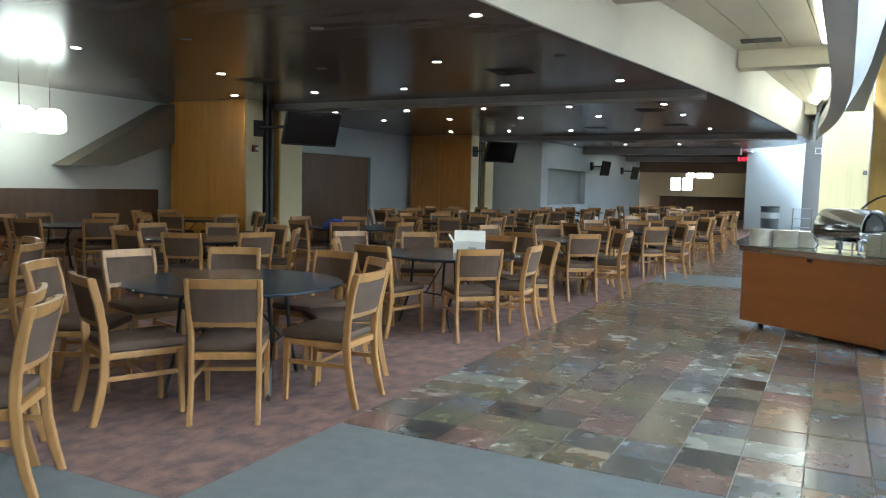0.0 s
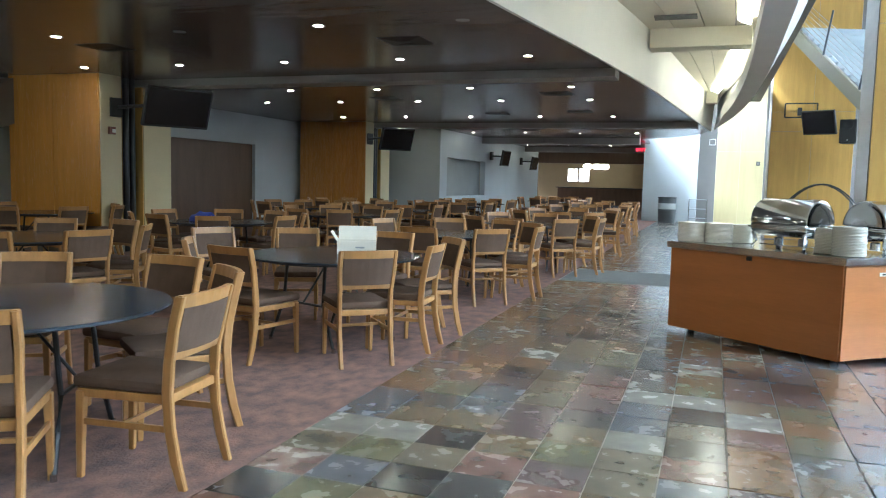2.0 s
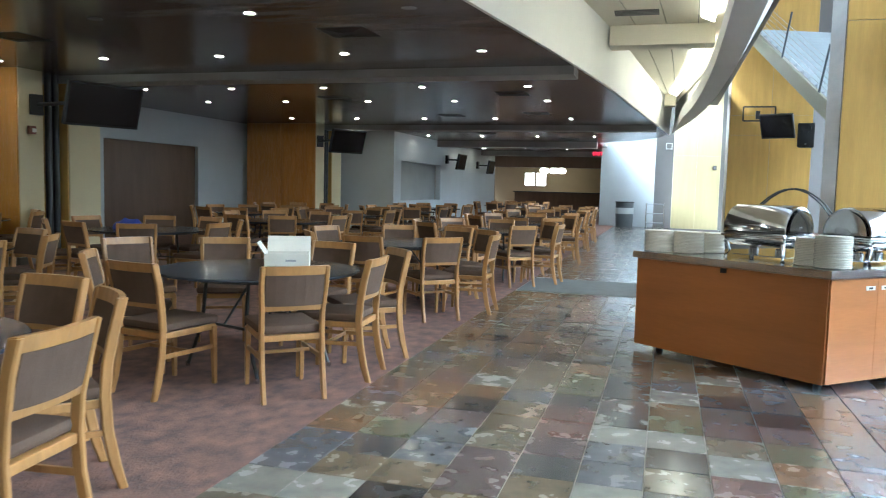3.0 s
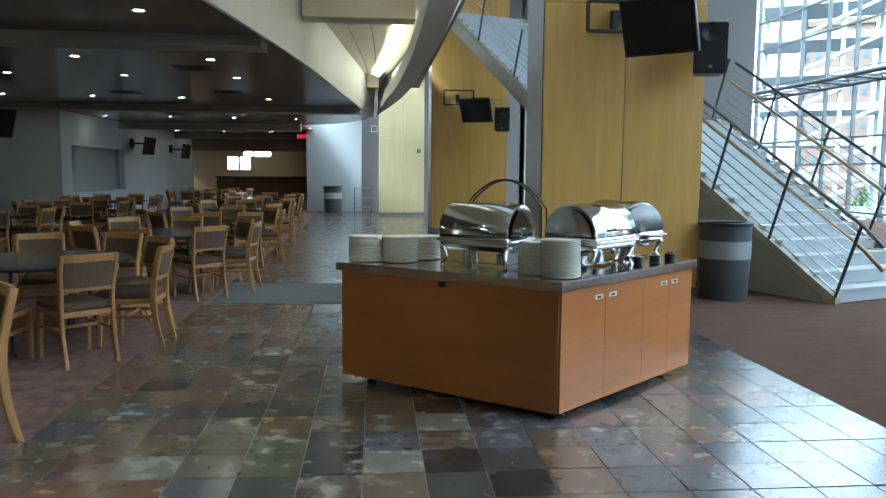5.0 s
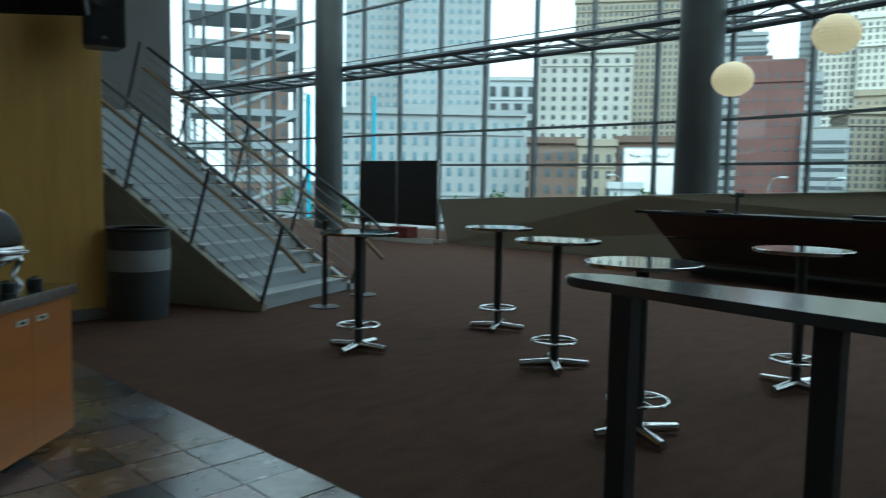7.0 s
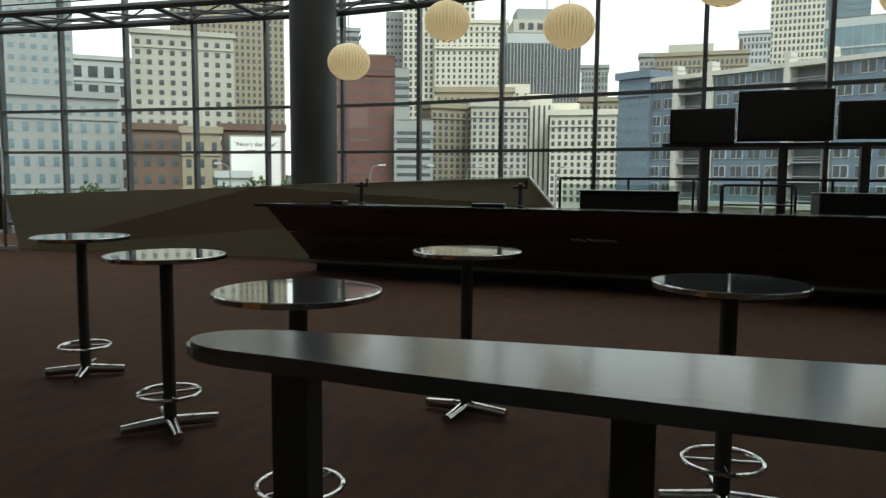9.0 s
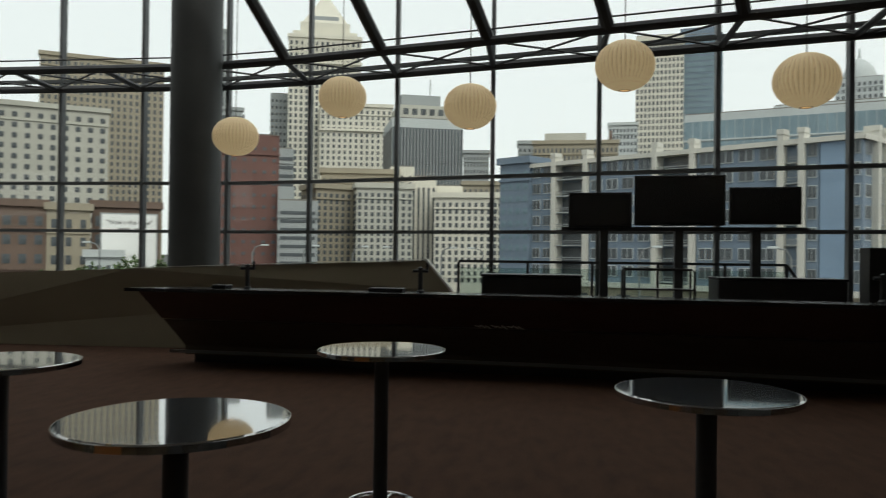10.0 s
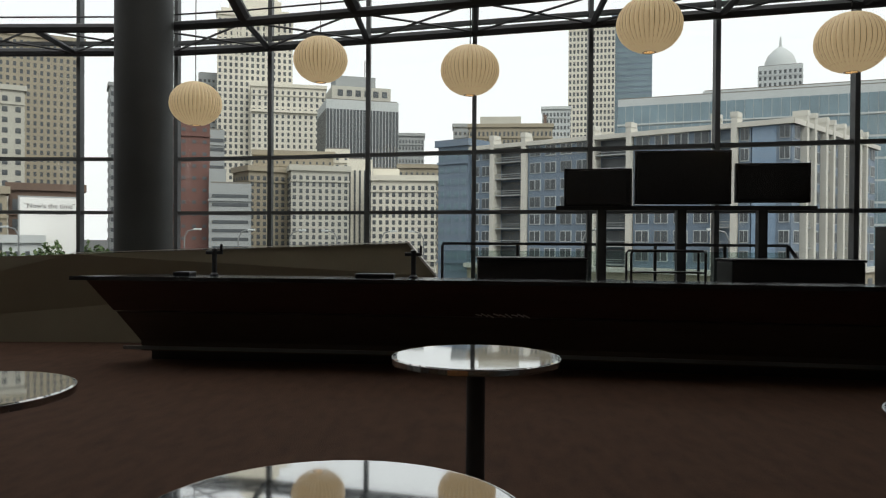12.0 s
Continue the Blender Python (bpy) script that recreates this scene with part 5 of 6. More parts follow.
# coolers, glass guard and back bar behind the bar
for y0, y1 in ((4.86, 6.2), (1.5, 3.1)):
    k = thing("back_bar_cooler", "low black cooler behind the bar", "cooler", None, "back bar coolers")
    x = 13.0
    part("body", boxes((x, x + 0.6, y0, y1, 0, 1.28), bevel=0.02), BLACK, k)
    part("lid", boxes((x - 0.01, x + 0.61, y0 - 0.01, y1 + 0.01, 1.28, 1.31), bevel=0.006), BLACKPLASTIC, k)
cab = thing("back_cabinet", "tall dark cabinet with an open shelf behind the bar", "cabinet")
for y0, y1 in ((0.87, 1.26), (-0.35, 0.02)):
    part("side_panel", boxes((12.96, 13.27, y0, y1, 0, 1.72), bevel=0.006), BLACKPLASTIC, cab)
part("top", boxes((12.962, 13.268, 0.022, 0.868, 1.6, 1.722)), BLACKPLASTIC, cab)
part("base", boxes((12.962, 13.268, 0.022, 0.868, 0, 1.18)), BLACKPLASTIC, cab)
part("shelf", boxes((12.99, 13.25, 0.022, 0.868, 1.405, 1.42)), DARKSTEEL, cab)
part("divider", boxes((12.99, 13.02, 0.40, 0.42, 1.182, 1.405), (12.99, 13.02, 0.40, 0.42, 1.42, 1.598)), DARKSTEEL, cab)
gd = thing("glass_guard", "glass guard rail with dark posts by the stairwell", "guard rail")
gp = [(14.8, y) for y in (6.7, 5.6, 4.6, 3.6, 2.6, 1.7)]
for x, y in gp:
    part("post", boxes((x - 0.02, x + 0.02, y - 0.02, y + 0.02, 0, 1.45)), DARKSTEEL, gd)
for (xa, ya), (xb, yb) in zip(gp, gp[1:]):
    bm = bmesh.new()
    bar(bm, (xa, ya - 0.03, 0.72), (xb, yb + 0.03, 0.72), 1.3, 0.012)
    g = part("pane", bm, RAILGLASS, gd)
    g.visible_shadow = False
    bm = bmesh.new()
    bar(bm, (xa, ya, 1.47), (xb, yb, 1.47), 0.04, 0.05)
    part("cap_rail", bm, DARKSTEEL, gd)
bm = bmesh.new()
bar(bm, (14.8, 1.7, 1.47), (14.8, 1.36, 1.0), 0.04, 0.05)
part("end_rail", bm, DARKSTEEL, gd)
mk = thing("bar_front_sign", "small silver stroke emblem on the bar front", "emblem", pose(12.29, 5.9, 0.66, 0, 32, 0))
for k in range(9):
    bm = bmesh.new()
    y = -0.29 + 0.068 * k
    bar(bm, (-0.006, y, -0.028 + 0.012 * (k % 3)), (-0.006, y + 0.075, 0.012 + 0.01 * (k % 2)), 0.012, 0.012)
    part("stroke", bm, WHITE, mk)


tf_ = thing("tube_rack", "dark bent tube rack behind the bar", "rack", pose(13.2, 3.82, 0))
for dx in (0.0, 0.3):
    bm = bmesh.new()
    sweep(bm, [(dx, -0.46, 0), (dx, -0.46, 1.37), (dx, -0.43, 1.4), (dx, 0.43, 1.4), (dx, 0.46, 1.37), (dx, 0.46, 0)], 0.016, 8)
    part("hoop", bm, BLACK, tf_, smooth=True)
for z in (0.5, 1.12):
    part("shelf", boxes((0.0, 0.3, -0.445, 0.445, z, z + 0.02)), BLACK, tf_)


# ---- ball lanterns ----
def lantern(x, y, z, r):
    l = thing("ball_lantern", "ribbed cream ball pendant lantern hanging on a wire", "pendant lamp", pose(x, y, z), "ball lanterns")
    bm = bmesh.new()
    n, ribs = 16, 40
    rings = []
    for i in range(n + 1):
        a = -math.pi / 2 + math.pi * i / n
        a = max(-1.36, min(1.36, a))
        ring = []
        for k in range(ribs * 2):
            rr = r * math.cos(a) * (1.0 if k % 2 == 0 else 0.965)
            t = 2 * math.pi * k / (ribs * 2)
            ring.append(bm.verts.new((rr * math.cos(t), rr * math.sin(t), 0.86 * r * math.sin(a))))
        rings.append(ring)
    for r0, r1 in zip(rings, rings[1:]):
        for k in range(ribs * 2):
            bm.faces.new((r0[k], r0[(k + 1) % (ribs * 2)], r1[(k + 1) % (ribs * 2)], r1[k]))
    bmesh.ops.remove_doubles(bm, verts=bm.verts, dist=0.0005)
    part("shade", bm, BALL, l, "ribbed cream skin")
    bm = bmesh.new()
    for k in range(ribs):
        t = 2 * math.pi * (k + 0.5) / ribs
        pts = [(0.97 * r * math.cos(a) * math.cos(t), 0.97 * r * math.cos(a) * math.sin(t), 0.845 * r * math.sin(a)) for a in [1.3 * i / 6 for i in range(-6, 7)]]
        sweep(bm, pts, 0.0032, 4)
    part("rib_cage", bm, RIB, l, "tan wire ribs")
    part("bottom_ring", lathe(bmesh.new(), [(r * 0.17, -0.845 * r), (r * 0.21, -0.845 * r), (r * 0.21, -0.825 * r), (r * 0.17, -0.825 * r), (r * 0.17, -0.845 * r)], 20), STEEL, l)
    bm = bmesh.new()
    sweep(bm, [(0, 0, 0.84 * r), (0, 0, 10.4 - z)], 0.006, 5)
    part("wire", bm, BLACK, l)
    return l


for x, y, zb in ((13.35, 9.85, 2.97), (12.95, 8.15, 3.44), (12.2, 6.31, 3.14), (11.4, 4.5, 3.42), (10.95, 2.71, 3.12), (10.4, 0.7, 3.4)):
    lantern(x, y, zb + 0.287, 0.332)

for x in (10.4, 10.95, 11.4, 12.2, 12.95, 13.35):
    solid("roof_purlin", boxes((x - 0.03, x + 0.03, -2.5, 12.0, 10.38, 10.46)), DARKSTEEL, "slim dark purlin of the glazed roof strip", "purlin", group="roof purlins")

# ---- bright pendants at the west side ----
for x, y in ((-11.3, 7.55), (-11.3, 8.1)):
    p = thing("drum_pendant", "bright white drum pendant lamp", "pendant lamp", pose(x, y, 2.22), "drum pendants")
    part("shade", lathe(bmesh.new(), [(0, 0), (0.18, 0), (0.25, 0.05), (0.25, 0.3), (0.16, 0.4), (0, 0.4)], 28), PENDANT, p, smooth=True)
    bm = bmesh.new()
    sweep(bm, [(0, 0, 0.4), (0, 0, CEIL - 2.22)], 0.01, 6)
    part("stem", bm, STEEL, p)
RAKED = mat("brown_raked_soffit", (0.20, 0.17, 0.13), 0.6, var=0.08, scale=1, fine=30)
bm = bmesh.new()
lo = [bm.verts.new((-12.19, y, z)) for y, z in ((8.75, 1.7), (9.75, 1.72), (11.24, 2.25), (11.24, 3.05))]
hi = [bm.verts.new((-11.7, v.co.y, v.co.z)) for v in lo]
bm.faces.new(lo)
bm.faces.new(hi[::-1])
for i in range(4):
    bm.faces.new((lo[i], hi[i], hi[(i + 1) % 4], lo[(i + 1) % 4]))
solid("raked_beam", bm, RAKED, "sloping brown underside of a stair at the west wall", "beam")



# ---- the city beyond the glass ----
LIME = mat("pale_limestone", (0.485, 0.475, 0.415), 0.8, var=0.08, scale=0.15, fine=2)
IVORY = mat("ivory_terracotta", (0.66, 0.63, 0.54), 0.8, var=0.07, scale=0.15, fine=2)
# tan brick; also the cream hotel's shaded wing, with the shade in the colour
TAN = mat("tan_brick_and_shaded_cream", (0.34, 0.30, 0.225), 0.85, var=0.1, scale=0.15, fine=3)
REDBRICK = mat("red_brick", (0.165, 0.085, 0.072), 0.85, var=0.14, scale=0.2, fine=3)
DKBRICK = mat("dark_brown_brick", (0.16, 0.11, 0.085), 0.85, var=0.14, scale=0.2, fine=3)
CITYGREY = mat("grey_city_stone", (0.33, 0.35, 0.35), 0.8, var=0.08, scale=0.15, fine=2)
PALEGREY = mat("pale_grey_precast", (0.50, 0.53, 0.53), 0.8, var=0.06, scale=0.15, fine=2)
SLATEBLUE = mat("slate_blue_cladding", (0.16, 0.21, 0.27), 0.6, var=0.1, scale=0.3, fine=4)
PALEBLUE = mat("pale_blue_cladding", (0.22, 0.31, 0.42), 0.6, var=0.08, scale=0.3, fine=4)
PILASTER = mat("cream_pilaster", (0.57, 0.555, 0.50), 0.75, var=0.06, scale=0.3, fine=4)
PANEDARK = mat("dark_city_pane", (0.085, 0.097, 0.105), 0.4, var=0.3, scale=0.4, fine=3)
PANEBLUE = mat("blue_city_pane", (0.19, 0.27, 0.31), 0.12, var=0.2, scale=0.2, fine=2)
ROOFGREY = mat("dull_roof", (0.20, 0.19, 0.17), 0.9, var=0.1, scale=0.3, fine=4)
BOARDWHITE = mat("billboard_white", (0.78, 0.78, 0.76), 0.7, var=0.03)
GROUNDZ = -6.0


def building(name, label, x, y, yaw, w, top, deep, wall, cols, rows, pane=None, fill=(0.5, 0.55), base=3.0, cornice=True, side=True):
    """A block whose street front passes through (x, y); yaw is the front's run seen from the hall, local y points away."""
    b = thing(name, label, "building", pose(x, y, GROUNDZ, 0, 0, yaw + 180), "city buildings", "")
    h = top - GROUNDZ
    pane = pane or PANEDARK
    part("wall", boxes((-w / 2, w / 2, -deep, 0, 0, h)), wall, b)
    part("roof", boxes((-w / 2 + 0.3, w / 2 - 0.3, -deep + 0.3, -0.3, h, h + 0.25)), ROOFGREY, b)
    if cornice:
        part("cornice", boxes((-w / 2 - 0.35, w / 2 + 0.35, -deep - 0.1, 0.4, h - 0.6, h + 0.3)), wall, b)
    cw, ch = w / cols, (h - base - 1.2) / rows
    fw, fh = cw * fill[0], ch * fill[1]
    me = mesh_of("pane", boxes((-fw / 2, fw / 2, -0.05, 0.06, -fh / 2, fh / 2)), pane)
    sill = mesh_of("window_sill", boxes((-fw / 2 - 0.1, fw / 2 + 0.1, 0.0, 0.16, -fh / 2 - 0.2, -fh / 2)), wall)
    spots = [(-w / 2 + cw * (i + 0.5), base + ch * (j + 0.5)) for j in range(rows) for i in range(cols)]
    if len(spots) <= 150:
        for u, z in spots:
            p = new("window", me)
            p.parent, p.location = b, (u, 0, z)
    else:
        bm = bmesh.new()
        for u, z in spots:
            bm.from_mesh(me)
            bm.verts.ensure_lookup_table()
            for v in bm.verts[-8:]:
                v.co += Vector((u, 0, z))
        part("windows", bm, pane, b)["kind"] = "stuff"
    for j in sorted({0, rows - 1} if rows > 3 else set()):
        z = base + ch * (j + (0.98 if j == 0 else 0.02))
        part("string_course", boxes((-w / 2 - 0.1, w / 2 + 0.1, 0.0, 0.22, z - 0.14, z + 0.14)), wall, b)
    if side:
        bm = bmesh.new()
        n = max(2, int(deep / cw))
        for sx in (-1, 1):
            for j in range(rows):
                for i in range(n):
                    v = -deep + deep * (i + 0.5) / n
                    z = base + ch * (j + 0.5)
                    box(bm, sx * w / 2 - 0.05, sx * w / 2 + 0.05, v - fw / 2, v + fw / 2, z - fh / 2, z + fh / 2)
        part("side_windows", bm, pane, b)["kind"] = "stuff"
    return b


def facing(x, y, turn=0.0):
    """The run of a front at (x, y) that faces the hall, turned by some degrees."""
    return math.degrees(math.atan2(y - 5.6, x - 2.9)) - 90 + turn


def block(name, label, x, y, w, top, deep, wall, cols, rows, turn=0.0, **more):
    return building(name, label, x, y, facing(x, y, turn), w, top, deep, wall, cols, rows, **more)


k = block("brick_building", "tall red-brown brick block with few windows", 116.0, 49.9, 9.0, 20.0, 10, REDBRICK, 6, 12, fill=(0.38, 0.28), cornice=False)
part("parapet", boxes((-4.5, -3.1, -3, 0.1, 26.0, 25.4 + 0.5)), REDBRICK, k)
part("roof_house", boxes((0.0, 4.3, -8, -0.8, 26.0, 26.9)), REDBRICK, k)
block("grey_slab", "narrow dark grey office slab", 222.0, 82.0, 6.0, 49.4, 10, CITYGREY, 5, 26, fill=(0.55, 0.4), cornice=False)
block("grey_slab", "grey strip-window slab behind the brick block", 150.0, 56.4, 4.5, 22.7, 8, CITYGREY, 1, 14, fill=(0.94, 0.4), cornice=False)
t = block("stepped_tower", "ivory stepped office tower with a pyramid crown", 206.0, 64.0, 19.6, 61.5, 18, IVORY, 14, 38, fill=(0.5, 0.63))
H = 61.5 - GROUNDZ
for z0, z1, s in ((H, H + 1.6, 0.9), (H + 1.6, H + 4.6, 0.7)):
    part("setback", boxes((-9.8 * s, 9.8 * s, -9 - 9 * s, -9 + 9 * s, z0, z1)), IVORY, t)
for i in range(11):
    u = -8.4 + 1.68 * i
    part("colonnade_pier", boxes((u - 0.3, u + 0.3, 0.0, 0.5, H - 7.0, H - 1.2)), IVORY, t)
part("colonnade_ledge", boxes((-10.1, 10.1, 0.0, 0.7, H - 7.6, H - 7.0)), IVORY, t)
bm = bmesh.new()
bmesh.ops.create_cone(bm, cap_ends=True, segments=4, radius1=8.8, radius2=1.6, depth=8.5, matrix=pose(0, -9, H + 4.6 + 4.25, 0, 0, 45))
part("pyramid_crown", bm, IVORY, t)
part("crown_sign", boxes((-3.6, 3.6, -3.6, -3.3, H + 5.2, H + 6.6)), CITYGREY, t)
part("lantern", lathe(bmesh.new(), [(0, 0), (1.5, 0), (1.5, 2.6), (0.5, 4.4), (0.15, 8), (0, 8)], 10, (0, -9, H + 13.0)), IVORY, t)
k = block("tower_shoulder", "ivory shoulder block of the stepped tower", 202.0, 54.0, 19.2, 41.8, 12, IVORY, 13, 28, fill=(0.42, 0.6))
part("upper_ledge", boxes((-9.8, 9.8, 0.0, 0.6, 40.6, 41.2)), IVORY, k)
k = block("striped_office", "dark office block with pale vertical stripes", 172.0, 30.2, 16.2, 32.3, 16, PALEGREY, 22, 1, turn=10, fill=(0.80, 0.95), base=2, cornice=False)
part("attic", boxes((-6.6, 6.6, -13, -1.5, 38.3, 41.6)), LIME, k)
part("penthouse", boxes((-3.4, 5.6, -11, -3.0, 41.6, 44.2)), CITYGREY, k)
for i in range(6):
    part("attic_pane", boxes((-5.8 + 2.0 * i, -4.6 + 2.0 * i, -1.5, -1.42, 39.4, 40.8)), PANEDARK, k)
bm = bmesh.new()
sweep(bm, [(-1.5, -6, 44.2), (-1.5, -6, 48.5)], 0.12, 6)
part("flag_pole", bm, GREYSTEEL, k)
block("grey_block", "plain grey block with a cornice behind the stripes", 222.0, 23.3, 7.3, 31.9, 9, CITYGREY, 8, 18, fill=(0.45, 0.5))
k = block("cream_hotel", "cream stone hotel front with many regular windows", 127.5, 30.8, 9.4, 13.3, 9, LIME, 9, 14, turn=6, fill=(0.5, 0.63))
# same cream stone as the hotel front; TAN paints in the side's shade
block("cream_hotel", "cream stone hotel wing with its shade put into a tan colour", 131.0, 39.4, 8.8, 13.4, 7, TAN, 8, 14, turn=24, fill=(0.5, 0.63))
k = block("hotel_attic", "grey-tan upper storeys set back on the hotel", 137.0, 37.4, 13.8, 16.8, 8, TAN, 12, 16, fill=(0.3, 0.4))
block("roof_hut", "white plant room on a hotel roof", 140.0, 30.2, 4.5, 17.8, 5, IVORY, 3, 16, fill=(0.3, 0.3), cornice=False)
block("stair_tower", "tall pale ribbed stair tower between the hotels", 133.0, 25.1, 4.3, 15.2, 5, IVORY, 5, 1, fill=(0.4, 0.92), cornice=False)
block("cream_hotel", "cream stone corner block with square windows", 128.0, 17.2, 10.6, 11.8, 9, IVORY, 10, 12, turn=-4, fill=(0.5, 0.63))
block("roof_hut", "white parapet block behind the corner block", 134.0, 20.9, 4.9, 13.7, 5, IVORY, 5, 14, fill=(0.3, 0.3), cornice=False)
k = block("parking_deck", "low grey parking deck with dark strips", 114.0, 41.4, 6.0, 9.6, 9, CITYGREY, 1, 9, fill=(0.86, 0.4), cornice=False)
part("stair_house", boxes((0.6, 3.0, -6, -1, 15.6, 17.8)), CITYGREY, k)
block("brown_block", "dull brown block in the distance", 173.0, 16.9, 10.8, 18.1, 8, TAN, 9, 15, fill=(0.42, 0.5))
k = block("cream_palace", "cream palace block with a heavy cornice", 193.0, -3.6, 20.6, 30.2, 12, TAN, 20, 16, fill=(0.45, 0.55))
part("penthouse", boxes((-2.6, 7.6, -11, -2, 36.4, 38.6)), LIME, k)
part("chimney", boxes((-9.0, -8.3, -4, -3, 36.4, 39.2)), DKBRICK, k)
block("grey_block", "pale grey block beside the palace", 205.0, 7.8, 6.0, 32.0, 8, CITYGREY, 5, 16, fill=(0.5, 0.4))
block("white_block", "small white gridded block far away", 241.0, -20.2, 8.6, 42.9, 8, PALEGREY, 8, 22, fill=(0.55, 0.55))
block("grid_tower", "white gridded office tower", 259.0, -33.8, 15.2, 75.0, 16, IVORY, 12, 38, fill=(0.55, 0.6), cornice=False)
k = block("blue_tower", "blue-grey glass office tower far away", 266.0, -48.4, 13.6, 77.0, 10, SLATEBLUE, 12, 40, pane=PANEBLUE, fill=(0.9, 0.7), cornice=False)
part("stepped_top", boxes((-5.0, 6.8, -9, -1, 83.0, 85.6)), SLATEBLUE, k)
d = block("crowned_tower", "pale tower with a domed lattice crown", 285.0, -106.0, 15.0, 66.0, 14, PALEGREY, 9, 30, cornice=False)
part("dome", lathe(bmesh.new(), [(5.6, 0), (5.4, 2.5), (4.4, 5.0), (2.4, 7.0), (0.6, 8.2), (0.2, 12), (0, 12)], 16, (0, -7, 72)), PALEGREY, d, smooth=True)
building("glass_office", "long teal glass office block", 143.8, -46.6, -110.5, 52.0, 29.0, 16, PALEGREY, 34, 8, PANEBLUE, (0.93, 0.9), cornice=False)
k = building("office_penthouse", "pale roof storey of the glass office", 152.0, -56.0, -110.5, 34.0, 31.6, 10, PALEGREY, 8, 1, PANEBLUE, (0.5, 0.02), base=36, cornice=False, side=False)
building("teal_block", "dark teal end block of the apartments", 105.2, 8.6, -127.0, 5.0, 14.6, 6, SLATEBLUE, 4, 10, PANEBLUE, (0.5, 0.5))


def apartments(x, y, yaw, w, top, bays):
    """Flats with cream pilasters, blue infill bays and recessed balconies; bays are (from, to, kind) shares of the front."""
    b = thing("apartment_block", "blue and cream apartment block with recessed balconies", "building", pose(x, y, GROUNDZ, 0, 0, yaw + 180), "city buildings")
    h = top - GROUNDZ
    part("wall", boxes((-w / 2, w / 2, -10, -1.3, 0, h)), SLATEBLUE, b)
    part("podium", boxes((-w / 2, w / 2, -1.3, 0.5, 0, 4.0)), TAN, b)
    part("podium_ledge", boxes((-w / 2 - 0.3, w / 2 + 0.3, -1.3, 0.9, 4.0, 4.6)), PILASTER, b)
    part("cornice", boxes((-w / 2 - 0.2, w / 2 + 0.2, -1.5, 0.35, h - 0.4, h + 0.12)), PILASTER, b)
    storey = (h - 5.0) / 7
    for i in range(int(w / 3)):
        part("shop_window", boxes((-w / 2 + 3 * i + 0.6, -w / 2 + 3 * i + 2.4, 0.5, 0.56, 0.8, 3.2)), PANEDARK, b)
    for f0, f1, kind in bays:
        u0, u1 = w / 2 - w * f1, w / 2 - w * f0
        for u in ((u0, u1) if kind == "balcony" else ()):
            part("pilaster", boxes((u - 0.3, u + 0.3, -1.3, 0.45, 4.6, h + 0.7)), PILASTER, b)
            part("pilaster_cap", boxes((u - 0.38, u + 0.38, -1.0, 0.5, h + 0.7, h + 1.25)), PILASTER, b)
        if kind != "balcony":
            part("bay", boxes((u0, u1, -1.3, -0.1, 4.6, h - 0.4)), PALEBLUE if kind == "pale" else SLATEBLUE, b)
        n = max(1, round((u1 - u0) / 2.2))
        for j in range(7):
            z = 4.9 + storey * j
            if kind == "balcony":
                part("window", boxes((u0 + 0.5, u1 - 0.5, -1.3, -1.2, z + 0.12, z + storey * 0.84)), PANEDARK, b)
                part("balcony", boxes((u0 + 0.3, u1 - 0.3, -1.3, 0.1, z - 0.12, z + 0.04)), CITYGREY, b)
                part("balcony_rail", boxes((u0 + 0.3, u1 - 0.3, 0.04, 0.1, z + 0.26, z + 0.31), (u0 + 0.3, u1 - 0.3, 0.04, 0.1, z + 0.5, z + 0.58)), CITYGREY, b)
            elif kind != "pale":
                for k in range(n):
                    c, g = u0 + (u1 - u0) * (k + 0.5) / n, (u1 - u0) / n
                    part("window_frame", boxes((c - g * 0.36, c + g * 0.36, -0.1, -0.02, z + storey * 0.2, z + storey * 0.84)), PALEGREY if (k + j) % 3 else CITYGREY, b)
                    part("window", boxes((c - g * 0.32, c - g * 0.03, -0.1, 0.02, z + storey * 0.25, z + storey * 0.8)), PANEDARK, b)
                    part("window", boxes((c + g * 0.03, c + g * 0.32, -0.1, 0.02, z + storey * 0.25, z + storey * 0.8)), PANEDARK, b)
    return b


apartments(92.0, -9.55, -127.1, 39.8, 13.7, ((0.0, 0.085, "blue"), (0.095, 0.215, "balcony"), (0.225, 0.443, "blue"), (0.453, 0.568, "balcony"), (0.578, 0.80, "blue"), (0.81, 0.861, "balcony"), (0.87, 0.90, "blue"), (0.903, 0.962, "pale"), (0.965, 1.0, "blue")))
apartments(91.2, -35.4, -41.8, 30.0, 13.7, ((0.02, 0.09, "blue"), (0.11, 0.19, "balcony"), (0.21, 0.29, "blue"), (0.31, 0.39, "balcony"), (0.41, 0.49, "blue"), (0.51, 0.60, "balcony"), (0.62, 0.70, "blue"), (0.72, 0.80, "balcony"), (0.82, 0.98, "blue")))

TURN = Matrix.Translation((2.9, 5.6, 0)) @ Matrix.Rotation(radians(1.75), 4, "Z") @ Matrix.Translation((-2.9, -5.6, 0))


def west_of(name, label, x, y, yaw, *rest, **more):
    """A block of the northern street, swung round the hall to its true bearing."""
    p = TURN @ Vector((x, y, 0))
    return building(name, label, p.x, p.y, yaw + 1.75, *rest, **more)


